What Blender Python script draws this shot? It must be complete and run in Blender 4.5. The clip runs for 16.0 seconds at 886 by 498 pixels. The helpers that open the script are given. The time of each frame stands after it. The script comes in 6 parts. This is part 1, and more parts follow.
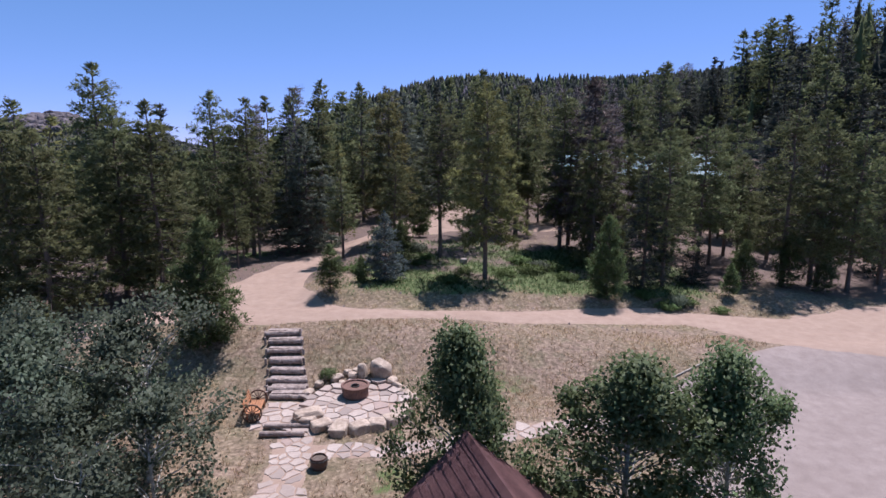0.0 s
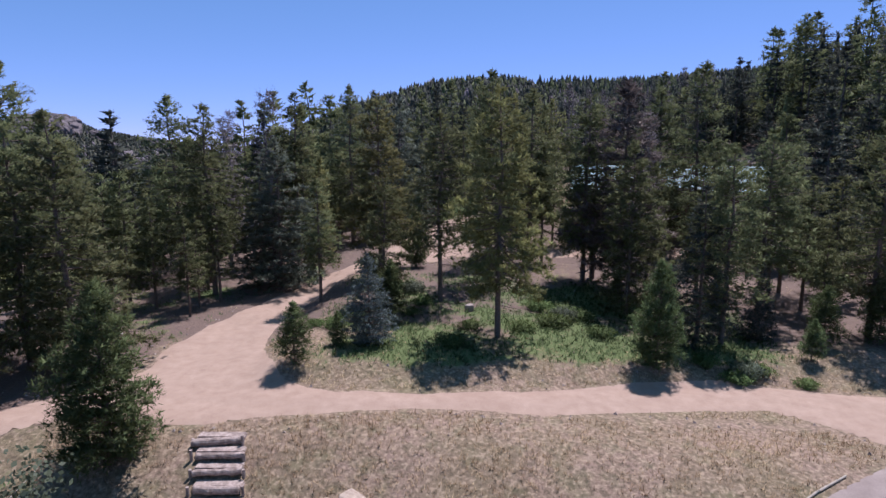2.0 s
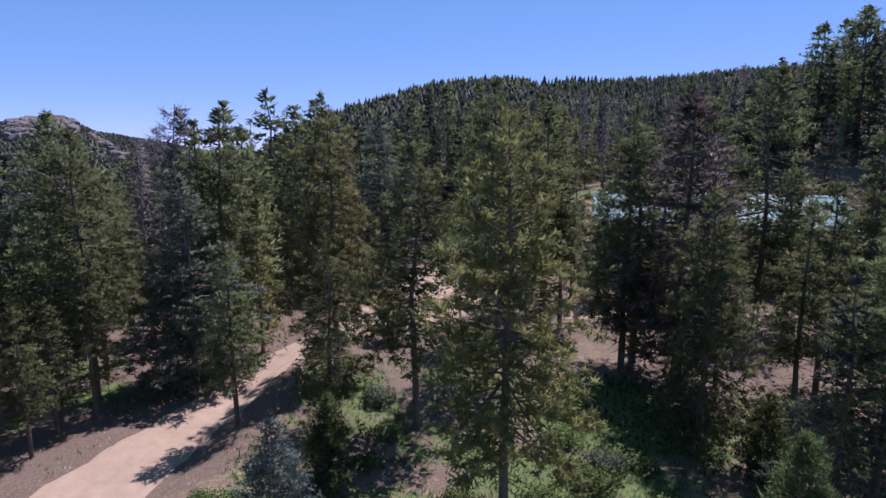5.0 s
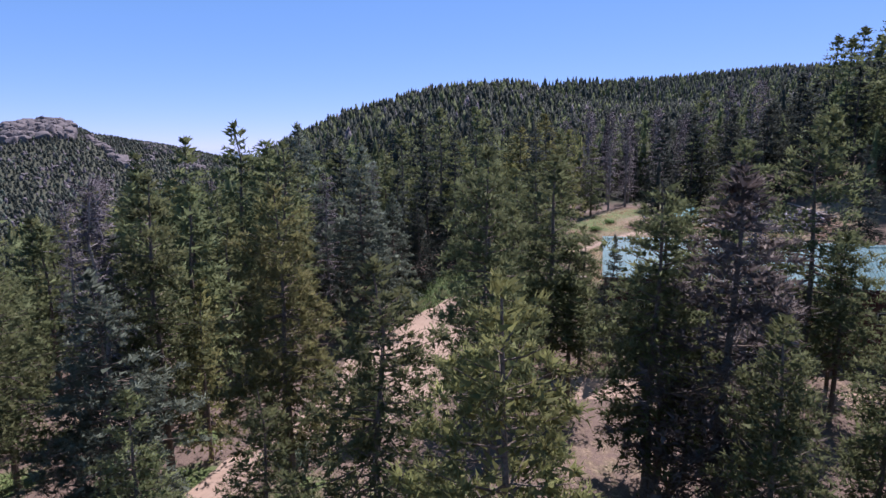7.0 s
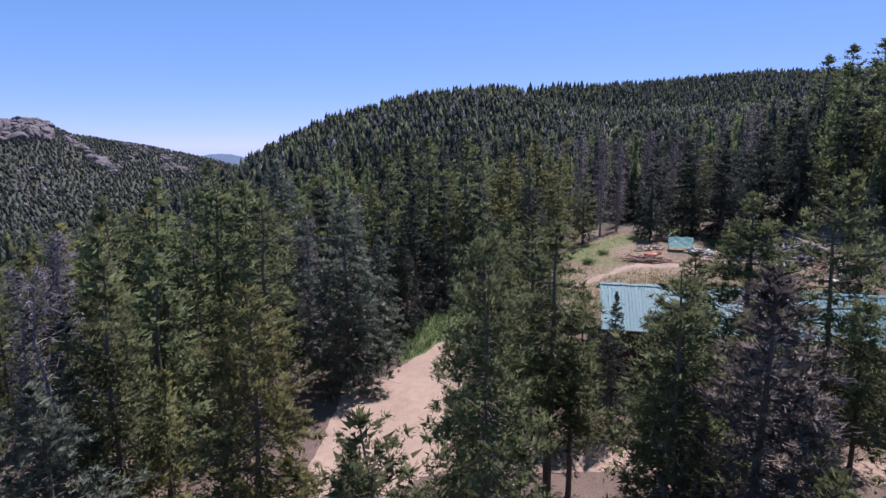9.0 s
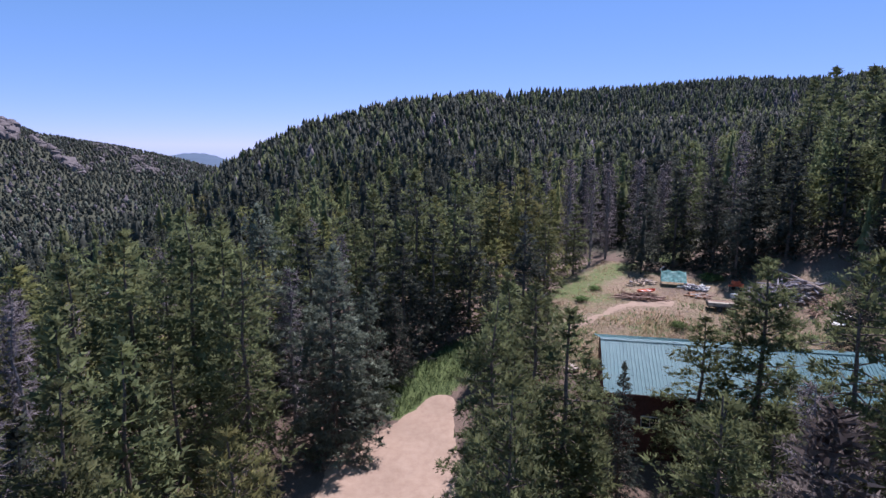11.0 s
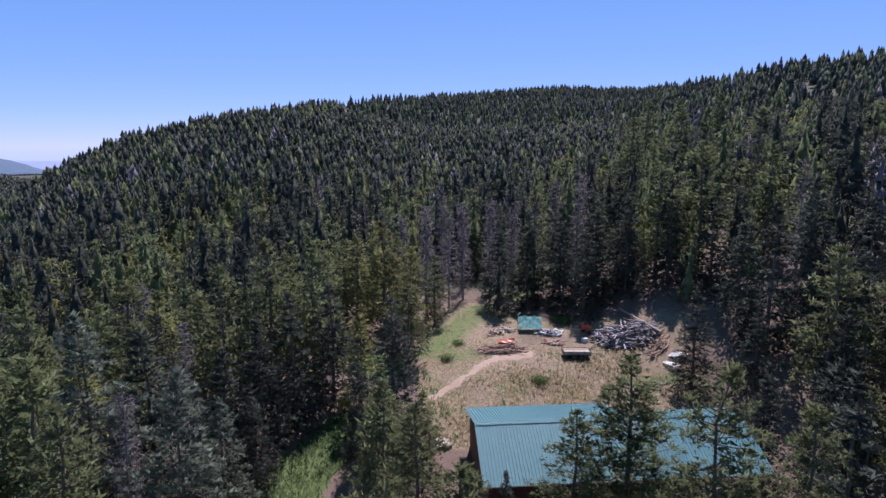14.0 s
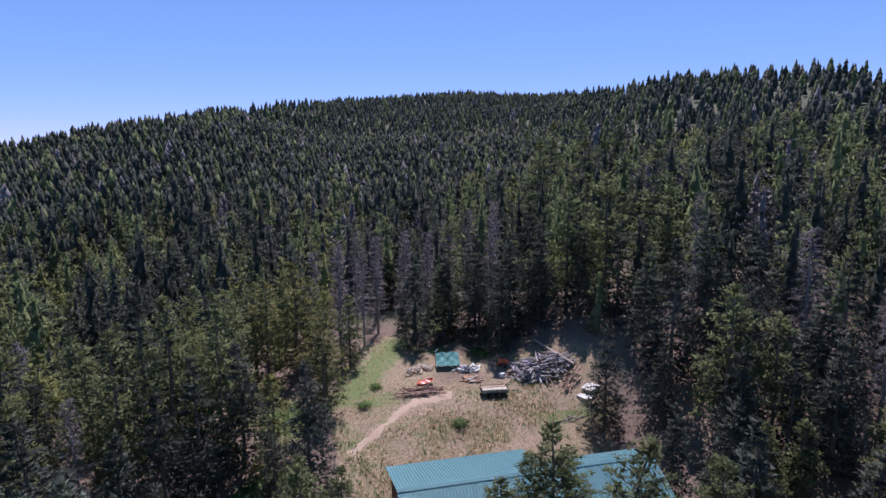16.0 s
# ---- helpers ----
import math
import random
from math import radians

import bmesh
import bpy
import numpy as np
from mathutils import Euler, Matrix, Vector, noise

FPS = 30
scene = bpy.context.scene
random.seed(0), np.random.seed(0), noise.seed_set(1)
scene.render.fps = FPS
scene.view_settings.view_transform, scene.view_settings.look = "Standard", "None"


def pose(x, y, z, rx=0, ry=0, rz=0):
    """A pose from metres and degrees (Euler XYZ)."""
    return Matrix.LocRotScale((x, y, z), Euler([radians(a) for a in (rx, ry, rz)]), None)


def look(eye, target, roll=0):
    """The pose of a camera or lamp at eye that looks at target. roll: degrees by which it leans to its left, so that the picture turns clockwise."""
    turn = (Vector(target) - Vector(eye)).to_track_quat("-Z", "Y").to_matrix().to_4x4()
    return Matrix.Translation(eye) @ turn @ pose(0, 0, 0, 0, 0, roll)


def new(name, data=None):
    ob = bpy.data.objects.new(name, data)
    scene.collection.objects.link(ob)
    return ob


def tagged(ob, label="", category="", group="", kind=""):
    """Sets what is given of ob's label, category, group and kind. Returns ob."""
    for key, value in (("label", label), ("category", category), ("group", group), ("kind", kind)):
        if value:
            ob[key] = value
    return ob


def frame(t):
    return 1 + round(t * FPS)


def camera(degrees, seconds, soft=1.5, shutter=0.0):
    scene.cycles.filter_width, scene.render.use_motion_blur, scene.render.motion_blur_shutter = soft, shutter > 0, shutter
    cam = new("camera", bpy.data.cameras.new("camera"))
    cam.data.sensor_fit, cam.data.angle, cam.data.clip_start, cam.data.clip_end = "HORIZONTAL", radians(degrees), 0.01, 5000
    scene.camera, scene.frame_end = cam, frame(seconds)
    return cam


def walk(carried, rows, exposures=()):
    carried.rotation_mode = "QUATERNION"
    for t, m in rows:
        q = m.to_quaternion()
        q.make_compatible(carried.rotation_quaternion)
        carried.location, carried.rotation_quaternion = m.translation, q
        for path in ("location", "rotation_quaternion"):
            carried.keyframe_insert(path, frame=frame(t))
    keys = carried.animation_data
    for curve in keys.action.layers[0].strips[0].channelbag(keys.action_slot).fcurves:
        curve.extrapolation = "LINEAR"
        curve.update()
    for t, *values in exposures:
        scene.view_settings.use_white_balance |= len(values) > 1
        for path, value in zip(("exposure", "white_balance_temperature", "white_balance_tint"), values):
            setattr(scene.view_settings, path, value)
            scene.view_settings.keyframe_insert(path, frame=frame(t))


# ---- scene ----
# ---- camera: a drone that flies forward over the meadow, climbs, and turns to the right ----
cam = camera(74.7, 16.0, soft=1.5)
PATH = (
    (0, 0, -0, 12.9, -0.06, -10.08, 0.06),
    (0.5, -0.09, 2.52, 13.17, -0.06, -10.08, 0.09),
    (1, -0.13, 5.11, 13.48, -0.07, -10.03, 0.08),
    (1.5, -0.09, 7.75, 13.79, -0.03, -9.97, 0.06),
    (2, -0.03, 10.4, 14.1, -0.04, -9.93, 0.06),
    (2.5, 0.07, 13.05, 14.36, -0.01, -9.92, 0.04),
    (3, 0.24, 15.7, 14.62, 0.12, -9.93, 0.04),
    (3.5, 0.43, 18.26, 14.93, 0.18, -9.91, 0.05),
    (4, 0.63, 20.64, 15.29, 0.19, -9.92, 0.12),
    (4.2, 0.71, 21.57, 15.46, 0.17, -9.92, 0.15),
    (4.9, 1.17, 25.19, 16.28, 0.23, -9.91, 0.05),
    (5.6, 1.75, 28.82, 17.5, 0.35, -9.9, -0.19),
    (6.3, 2.09, 31.53, 18.91, 0.4, -9.93, -0.3),
    (6.5, 2.13, 32.11, 19.33, 0.32, -9.93, -0.29),
    (7, 2.2, 33.46, 20.34, 0.34, -10.04, -0.24),
    (7.5, 2.1, 34.58, 21.18, 0.17, -10.03, -0.22),
    (8, 1.96, 35.55, 22.05, 0.02, -10, -0.19),
    (8.5, 1.85, 36.38, 23, -0.04, -10.05, -0.11),
    (9, 1.78, 37.18, 24.01, -1.18, -10.05, -0.04),
    (9.2, 1.75, 37.47, 24.41, -2, -10.08, -0.04),
    (9.9, 1.42, 38.79, 25.78, -2.65, -10.07, 0.1),
    (10.6, 0.85, 40.3, 27.15, -3.13, -10.03, 0.31),
    (11.3, 0.33, 41.6, 28.69, -4.17, -10, 0.38),
    (11.5, 0.2, 41.92, 29.17, -4.99, -9.98, 0.35),
    (12, -0.07, 42.68, 30.36, -7.3, -10.01, 0.26),
    (12.5, -0.24, 43.41, 31.58, -9.9, -10.04, 0.18),
    (13, -0.26, 44.1, 32.75, -13.04, -10.09, 0.12),
    (13.5, -0.23, 44.77, 33.93, -16.1, -10.09, 0.02),
    (14, -0.18, 45.42, 35.15, -18.62, -10.05, -0.05),
    (14.5, -0.1, 46.04, 36.37, -20.7, -10.04, -0.1),
    (15, 0.06, 46.61, 37.57, -22.73, -10.05, -0.11),
    (15.5, 0.21, 47.13, 38.74, -24.95, -10.02, -0.16),
    (16, 0.36, 47.64, 39.86, -27.45, -9.96, -0.23),
)
# seconds, place, heading to the left of +y, pitch, roll
walk(cam, [(t, pose(x, y, z, 0, 0, yaw) @ pose(0, 0, 0, 90 + pitch, 0, 0) @ pose(0, 0, 0, 0, 0, roll))
           for t, x, y, z, yaw, pitch, roll in PATH],
     [(0, 0.20, 5840, 22), (4, 0.20, 5830, 22), (6.5, 0.46, 5930, 22), (7.5, 0.45, 5930, 22), (9, 0.37, 5880, 22), (11.5, 0.34, 5870, 22), (16, 0.34, 5870, 22)])

# ---- daylight: clear summer noon, the sun high ahead and to the right ----
SUN_EL, SUN_X, SUN_Y = radians(63), 0.55, 0.83
world = bpy.data.worlds.new("sky")
scene.world = world
world.use_nodes = True
nt = world.node_tree
sky = nt.nodes.new("ShaderNodeTexSky")
sky.sky_type, sky.sun_disc = "NISHITA", False
sky.sun_elevation, sky.sun_rotation = SUN_EL, math.atan2(SUN_X, SUN_Y)
sky.altitude, sky.air_density, sky.dust_density, sky.ozone_density = 3000, 0.75, 0.0, 4.0
# thin mountain air: deep blue overhead, paling fast to the horizon
split, merge = nt.nodes.new("ShaderNodeSeparateColor"), nt.nodes.new("ShaderNodeCombineColor")
nt.links.new(sky.outputs[0], split.inputs[0])
for i, (power, gain) in enumerate(((0.75, 0.807), (0.52, 1.235), (0.7, 1.30))):
    p, g = nt.nodes.new("ShaderNodeMath"), nt.nodes.new("ShaderNodeMath")
    p.operation, g.operation = "POWER", "MULTIPLY"
    p.inputs[1].default_value, g.inputs[1].default_value = power, gain
    nt.links.new(split.outputs[i], p.inputs[0])
    nt.links.new(p.outputs[0], g.inputs[0])
    nt.links.new(g.outputs[0], merge.inputs[i])
nt.links.new(merge.outputs[0], nt.nodes["Background"].inputs[0])
nt.nodes["Background"].inputs[1].default_value = 0.16
sun = new("sun", bpy.data.lights.new("sun", "SUN"))
sun.data.energy, sun.data.angle, sun.data.color = 5.5, radians(0.53), (1.0, 0.95, 0.88)
sun.matrix_basis = look((0, 0, 0), (-SUN_X, -SUN_Y, -math.hypot(SUN_X, SUN_Y) * math.tan(SUN_EL)))

# ---- the lie of the land ----
CX, CY = 0.0, 45.0


def smooth(a, b, v):
    s = np.clip((np.asarray(v, float) - a) / (b - a), 0, 1)
    return s * s * (3 - 2 * s)


def soft_ramp(v, w):
    return w * np.logaddexp(0, np.asarray(v, float) / w)


# skyline of the wooded hill: bearing (degrees from +y towards +x), distance, ground height there
HILL_AZ = (-60, -24, -17.5, -10, -5, -1, 4, 8, 12, 19.5, 30, 37, 42, 48, 54, 61, 66, 80, 100)
HILL_D = (300, 290, 310, 350, 332, 312, 338, 430, 545, 780, 850, 820, 480, 430, 380, 330, 290, 240, 220)
HILL_Z = (-53.5, -13.4, 12.1, 36.6, 44.1, 48.1, 53.1, 61.1, 70.6, 95.6, 111.6, 103.6, 77.5, 80.5, 74.5, 68.5, 59.5, 46, 36)
# skyline of the rocky ridge across the valley
FAR_AZ = (-70, -38, -35.5, -34, -32.5, -31, -28.5, -25, -22.5, -19, -16, 40)
FAR_Z = (60, 52, 60, 68, 60, 42, 31, 19, 5, -17, -32, -32)


def base_height(x, y):
    x, y = np.asarray(x, float), np.asarray(y, float)
    h = 2.1 * smooth(28.2, 34.5, y) - 0.02 * np.clip(28 - y, 0, 60)
    h = h - np.interp(x, (-4, 2, 5, 8, 11, 14, 18, 24, 60), (0, 0.3, 0.55, 0.75, 1.0, 1.2, 1.35, 1.45, 1.45)) * smooth(29.5, 35.5, y) * smooth(78, 48, y)
    h = h + 6.9 * smooth(70, 118, y) * smooth(-30, 15, x)
    h = h + 0.75 * smooth(-11, -8, x) * smooth(38.0, 40.8, y - 0.19 * np.clip(x, 0, 18)) * smooth(75, 60, y) * smooth(34, 26, x)
    h = h + 0.62 * soft_ramp(x - 47, 3) * smooth(55, 100, y)
    h = h - 0.45 * soft_ramp(x - 70, 6) * smooth(55, 100, y)
    h = h + 0.9 * smooth(97, 106, y) * smooth(14, 26, x) * smooth(62, 50, x)
    h = h - 0.22 * soft_ramp(-x - 24, 5) * smooth(45, 80, y)
    return h


def height(x, y):
    x, y = np.asarray(x, float), np.asarray(y, float)
    r = np.hypot(x - CX, y - CY) + 1e-6
    az = np.degrees(np.arctan2(x - CX, y - CY))
    d, z = np.interp(az, HILL_AZ, HILL_D), np.interp(az, HILL_AZ, HILL_Z)
    k = 105.0
    ux, uy = (x - CX) / r, (y - CY) / r
    near = base_height(CX + ux * np.minimum(r, k), CY + uy * np.minimum(r, k))
    s = np.clip((r - k) / (d - k), 0, 1)
    back = smooth(-115, -85, az) * smooth(125, 95, az)
    sag = np.interp(az, (-60, -20, -5, 10, 30, 60), (0, 0, 7, 9, 10, 0))
    up = (z - near) * (s ** 1.12) - sag * np.sin(np.pi * s) * (1 - s)
    hill = near + up * back
    # beyond the crest the hill falls away
    hill = hill - back * (0.16 * np.clip(r - d, 0, 900))
    # valley and the ridge beyond it
    zf = np.interp(az, FAR_AZ, FAR_Z)
    floor = -48.0
    far = floor + (zf - floor) * smooth(620, 1300, r) - 0.10 * np.clip(r - 1350, 0, 1200)
    w = smooth(330, 640, r)
    land = np.where(back > 0, np.maximum(hill, np.where(r > 330, hill * (1 - w) + far * w, -999)), hill)
    land = np.maximum(land, -95)
    bumps = 0.10 * np.sin(x * 0.9 + 1.3 * np.sin(y * 0.35)) * np.sin(y * 0.8 + 0.7) * smooth(38, 46, y)
    bumps = bumps + 2.0 * np.sin(x * 0.021 + 2) * np.sin(y * 0.027 + 1) * smooth(110, 300, r)
    return land + bumps
# ---- tools ----
def tri_mesh(name, v, f, mat, smooth_faces=False, normals=None):
    """A mesh from arrays of vertices and of triangles or quads, with its own soft normals if given."""
    me = bpy.data.meshes.new(name)
    v, f = np.asarray(v, np.float32), np.array(f, np.int32)
    k = f.shape[1]
    if normals is not None:
        g = np.cross(v[f[:, 1]] - v[f[:, 0]], v[f[:, 2]] - v[f[:, 0]])
        turned = (g * normals[f[:, 0]]).sum(1) < 0
        f[turned] = f[turned][:, ::-1]
    me.vertices.add(len(v))
    me.vertices.foreach_set("co", v.ravel())
    me.loops.add(f.size)
    me.loops.foreach_set("vertex_index", f.ravel())
    me.polygons.add(len(f))
    me.polygons.foreach_set("loop_start", np.arange(0, f.size, k, dtype=np.int32))
    me.polygons.foreach_set("use_smooth", np.full(len(f), smooth_faces))
    me.update(calc_edges=True)
    if normals is not None:
        me.attributes.new("custom_normal", "FLOAT_VECTOR", "POINT").data.foreach_set("vector", np.asarray(normals, np.float32).ravel())
    if mat:
        me.materials.append(mat)
    return me


def part(name, bm, material, parent, label=""):
    """Links a bmesh or mesh as one mesh object under a thing or a part."""
    if isinstance(bm, bmesh.types.BMesh):
        me = bpy.data.meshes.new(name)
        bm.normal_update()
        bm.to_mesh(me)
        bm.free()
        me.materials.append(material)
    else:
        me = bm
    ob = new(name, me)
    ob.parent = parent
    return tagged(ob, label) if label else ob


def thing(name, x, y, z, turn=0.0, label="", category="", group="", kind=""):
    ob = new(name)
    ob.matrix_basis = pose(x, y, z, 0, 0, turn)
    ob.empty_display_size = 0.3
    return tagged(ob, label, category, group, kind)


def ground_z(x, y):
    return float(height(x, y))


def box(bm, x0, y0, z0, x1, y1, z1, bevel=0.0):
    made = bmesh.ops.create_cube(bm, size=1.0)["verts"]
    for p in made:
        p.co = Vector((x0 + (p.co.x + 0.5) * (x1 - x0), y0 + (p.co.y + 0.5) * (y1 - y0), z0 + (p.co.z + 0.5) * (z1 - z0)))
    if bevel:
        edges = list({e for p in made for e in p.link_edges})
        bmesh.ops.bevel(bm, geom=edges, offset=bevel, segments=2, affect="EDGES")
    return made


def rod(bm, a, b, ra, rb=None, sides=8):
    """A round bar from a to b, closed at both ends."""
    a, b = Vector(a), Vector(b)
    rb = ra if rb is None else rb
    made = bmesh.ops.create_cone(bm, cap_ends=True, segments=sides, radius1=ra, radius2=rb, depth=(b - a).length)["verts"]
    m = Matrix.Translation((a + b) / 2) @ (b - a).to_track_quat("Z", "Y").to_matrix().to_4x4()
    for p in made:
        p.co = m @ p.co
    return made


def rock_bm(rng, sx, sy, sz, rough=0.22, corners=16, power=0.7):
    """An angular rock: the hull of random points, its edges worn."""
    bm = bmesh.new()
    for _ in range(corners):
        d = Vector((rng.gauss(0, 1), rng.gauss(0, 1), rng.gauss(0, 1))).normalized()
        d = Vector([math.copysign(abs(u) ** power, u) for u in d]) * rng.uniform(1 - rough, 1)
        bm.verts.new((d.x * sx, d.y * sy, d.z * sz))
    hull = bmesh.ops.convex_hull(bm, input=bm.verts[:])
    bmesh.ops.delete(bm, geom=[g for g in hull["geom_interior"] if isinstance(g, bmesh.types.BMVert)], context="VERTS")
    bmesh.ops.bevel(bm, geom=bm.edges[:], offset=0.07 * min(sx, sy, sz), segments=1, affect="EDGES")
    bmesh.ops.recalc_face_normals(bm, faces=bm.faces)
    return bm


# ---- materials ----
def material(name, rough=0.8, metal=0.0):
    m = bpy.data.materials.new(name)
    m.use_nodes = True
    b = m.node_tree.nodes["Principled BSDF"]
    b.inputs["Roughness"].default_value, b.inputs["Metallic"].default_value = rough, metal
    return m, m.node_tree, b


def add(t, kind, **sockets):
    n = t.nodes.new("ShaderNode" + kind)
    for k, v in sockets.items():
        n.inputs[k.replace("_", " ")].default_value = v
    return n


def noise_tex(t, scale, detail=4.0, rough=0.55, vec=None):
    n = add(t, "TexNoise", Scale=scale, Detail=detail, Roughness=rough)
    if vec:
        t.links.new(vec, n.inputs["Vector"])
    return n.outputs["Fac"]


def ramp(t, fac, *stops):
    n = t.nodes.new("ShaderNodeValToRGB")
    e = n.color_ramp.elements
    while len(e) < len(stops):
        e.new(0.5)
    for el, (p, c) in zip(e, stops):
        el.position, el.color = p, (*c, 1)
    t.links.new(fac, n.inputs[0])
    return n.outputs[0]


def mixc(t, fac, a, b, mode="MIX"):
    n = t.nodes.new("ShaderNodeMix")
    n.data_type, n.blend_type = "RGBA", mode
    for sock, v in ((0, fac), (6, a), (7, b)):
        if isinstance(v, (int, float)):
            n.inputs[sock].default_value = v
        elif isinstance(v, tuple):
            n.inputs[sock].default_value = (*v, 1)
        else:
            t.links.new(v, n.inputs[sock])
    return n.outputs[2]


def math_node(t, op, a, b=0.0):
    n = t.nodes.new("ShaderNodeMath")
    n.operation = op
    for i, v in enumerate((a, b)):
        if isinstance(v, (int, float)):
            n.inputs[i].default_value = v
        else:
            t.links.new(v, n.inputs[i])
    return n.outputs[0]


def bump(t, b, fac, strength, dist):
    n = add(t, "Bump", Strength=strength, Distance=dist)
    t.links.new(fac, n.inputs["Height"])
    t.links.new(n.outputs[0], b.inputs["Normal"])


def coords(t, which="Object"):
    return t.nodes.new("ShaderNodeTexCoord").outputs[which]


def plain_mix(name, c1, c2, scale, rough=0.8, metal=0.0, bump_s=0.3, bump_d=0.01, c3=None, scale3=0.6):
    """Two tones by a fine noise, a third by a coarse one, and a fine relief."""
    m, t, b = material(name, rough, metal)
    v = coords(t)
    f = noise_tex(t, scale, 5, 0.6, v)
    col = ramp(t, f, (0.3, c1), (0.7, c2))
    if c3:
        g = noise_tex(t, scale3, 3, 0.5, v)
        col = mixc(t, math_node(t, "MULTIPLY", ramp(t, g, (0.45, (0, 0, 0)), (0.65, (1, 1, 1))), 0.7), col, c3)
    t.links.new(col, b.inputs["Base Color"])
    bump(t, b, f, bump_s, bump_d)
    return m


def leaf_mat(name, dark, light, tip=None, per_tree=0.35, rough=0.75, trans=0.0):
    """Foliage: tone by needle tuft, by tree and by a coarse patchiness."""
    m, t, b = material(name, rough)
    geo, info = t.nodes.new("ShaderNodeNewGeometry"), t.nodes.new("ShaderNodeObjectInfo")
    col = ramp(t, geo.outputs["Random Per Island"], (0.0, dark), (0.7, light), (1.0, tip or light))
    patchy = mixc(t, 0.55, noise_tex(t, 0.16, 2, 0.5, geo.outputs["Position"]), noise_tex(t, 1.9, 2, 0.5, geo.outputs["Position"]))
    col = mixc(t, 0.55, col, light)
    h = add(t, "HueSaturation")
    t.links.new(col, h.inputs["Color"])
    val = math_node(t, "ADD", math_node(t, "MULTIPLY", info.outputs["Random"], per_tree), 1 - per_tree / 2)
    t.links.new(math_node(t, "MULTIPLY", val, math_node(t, "ADD", math_node(t, "MULTIPLY", patchy, 1.9), 0.05)), h.inputs["Value"])
    hue = math_node(t, "ADD", math_node(t, "MULTIPLY", info.outputs["Random"], 0.03), math_node(t, "MULTIPLY", patchy, 0.07))
    t.links.new(math_node(t, "ADD", hue, 0.45), h.inputs["Hue"])
    t.links.new(h.outputs[0], b.inputs["Base Color"])
    b.inputs["Specular IOR Level"].default_value = 0.2
    if trans:
        tr = t.nodes.new("ShaderNodeBsdfTranslucent")
        t.links.new(h.outputs[0], tr.inputs["Color"])
        mx = t.nodes.new("ShaderNodeMixShader")
        mx.inputs[0].default_value = trans
        out = t.nodes["Material Output"]
        t.links.new(b.outputs[0], mx.inputs[1])
        t.links.new(tr.outputs[0], mx.inputs[2])
        t.links.new(mx.outputs[0], out.inputs[0])
    return m


PINE = leaf_mat("pine_needles", (0.096, 0.107, 0.052), (0.166, 0.182, 0.086), (0.232, 0.246, 0.116), trans=0.50)
PINE_YELLOW = leaf_mat("yellowing_needles", (0.134, 0.135, 0.056), (0.230, 0.226, 0.090), (0.300, 0.285, 0.114), trans=0.48)
PINE_RUSTY = leaf_mat("thinning_needles", (0.085, 0.066, 0.066), (0.150, 0.118, 0.112), (0.20, 0.165, 0.14), trans=0.35)
# extra dark, to stand in for shade on the hillside woods
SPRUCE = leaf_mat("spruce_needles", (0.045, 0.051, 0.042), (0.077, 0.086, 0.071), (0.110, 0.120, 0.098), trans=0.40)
GREYGREEN = leaf_mat("grey_green_needles", (0.105, 0.125, 0.092), (0.185, 0.213, 0.163), (0.265, 0.295, 0.238), trans=0.40)
BLUE = leaf_mat("blue_spruce_needles", (0.075, 0.100, 0.092), (0.150, 0.185, 0.178), (0.22, 0.26, 0.255), trans=0.25)
FIR = leaf_mat("young_fir_needles", (0.062, 0.084, 0.036), (0.122, 0.158, 0.066), (0.175, 0.212, 0.090), trans=0.40)
ASPEN = leaf_mat("aspen_leaves", (0.074, 0.110, 0.048), (0.142, 0.188, 0.084), (0.245, 0.295, 0.160), rough=0.55, trans=0.42)
WILLOW = leaf_mat("grey_green_leaves", (0.060, 0.078, 0.050), (0.108, 0.132, 0.086), (0.190, 0.215, 0.158), rough=0.6, trans=0.42)
SHRUB = leaf_mat("shrub_leaves", (0.04, 0.065, 0.022), (0.11, 0.155, 0.05), (0.17, 0.22, 0.08), trans=0.3)
TWIG = leaf_mat("dead_twigs", (0.088, 0.073, 0.082), (0.142, 0.120, 0.135), (0.19, 0.163, 0.178), rough=0.85)
DRYGRASS = leaf_mat("dry_grass", (0.21, 0.150, 0.092), (0.34, 0.252, 0.162), (0.45, 0.35, 0.235), rough=0.9, trans=0.3)
GREENGRASS = leaf_mat("green_grass", (0.042, 0.068, 0.026), (0.080, 0.118, 0.046), (0.13, 0.160, 0.07), rough=0.8, trans=0.3)
BARK = plain_mix("pine_bark", (0.07, 0.05, 0.04), (0.20, 0.15, 0.12), 14, 0.95, bump_s=0.6, bump_d=0.03)
ASPEN_BARK = plain_mix("aspen_bark", (0.30, 0.29, 0.25), (0.52, 0.50, 0.44), 6, 0.8, c3=(0.08, 0.07, 0.06), scale3=5)
DEADWOOD = plain_mix("grey_deadwood", (0.16, 0.13, 0.12), (0.34, 0.30, 0.28), 10, 0.9)


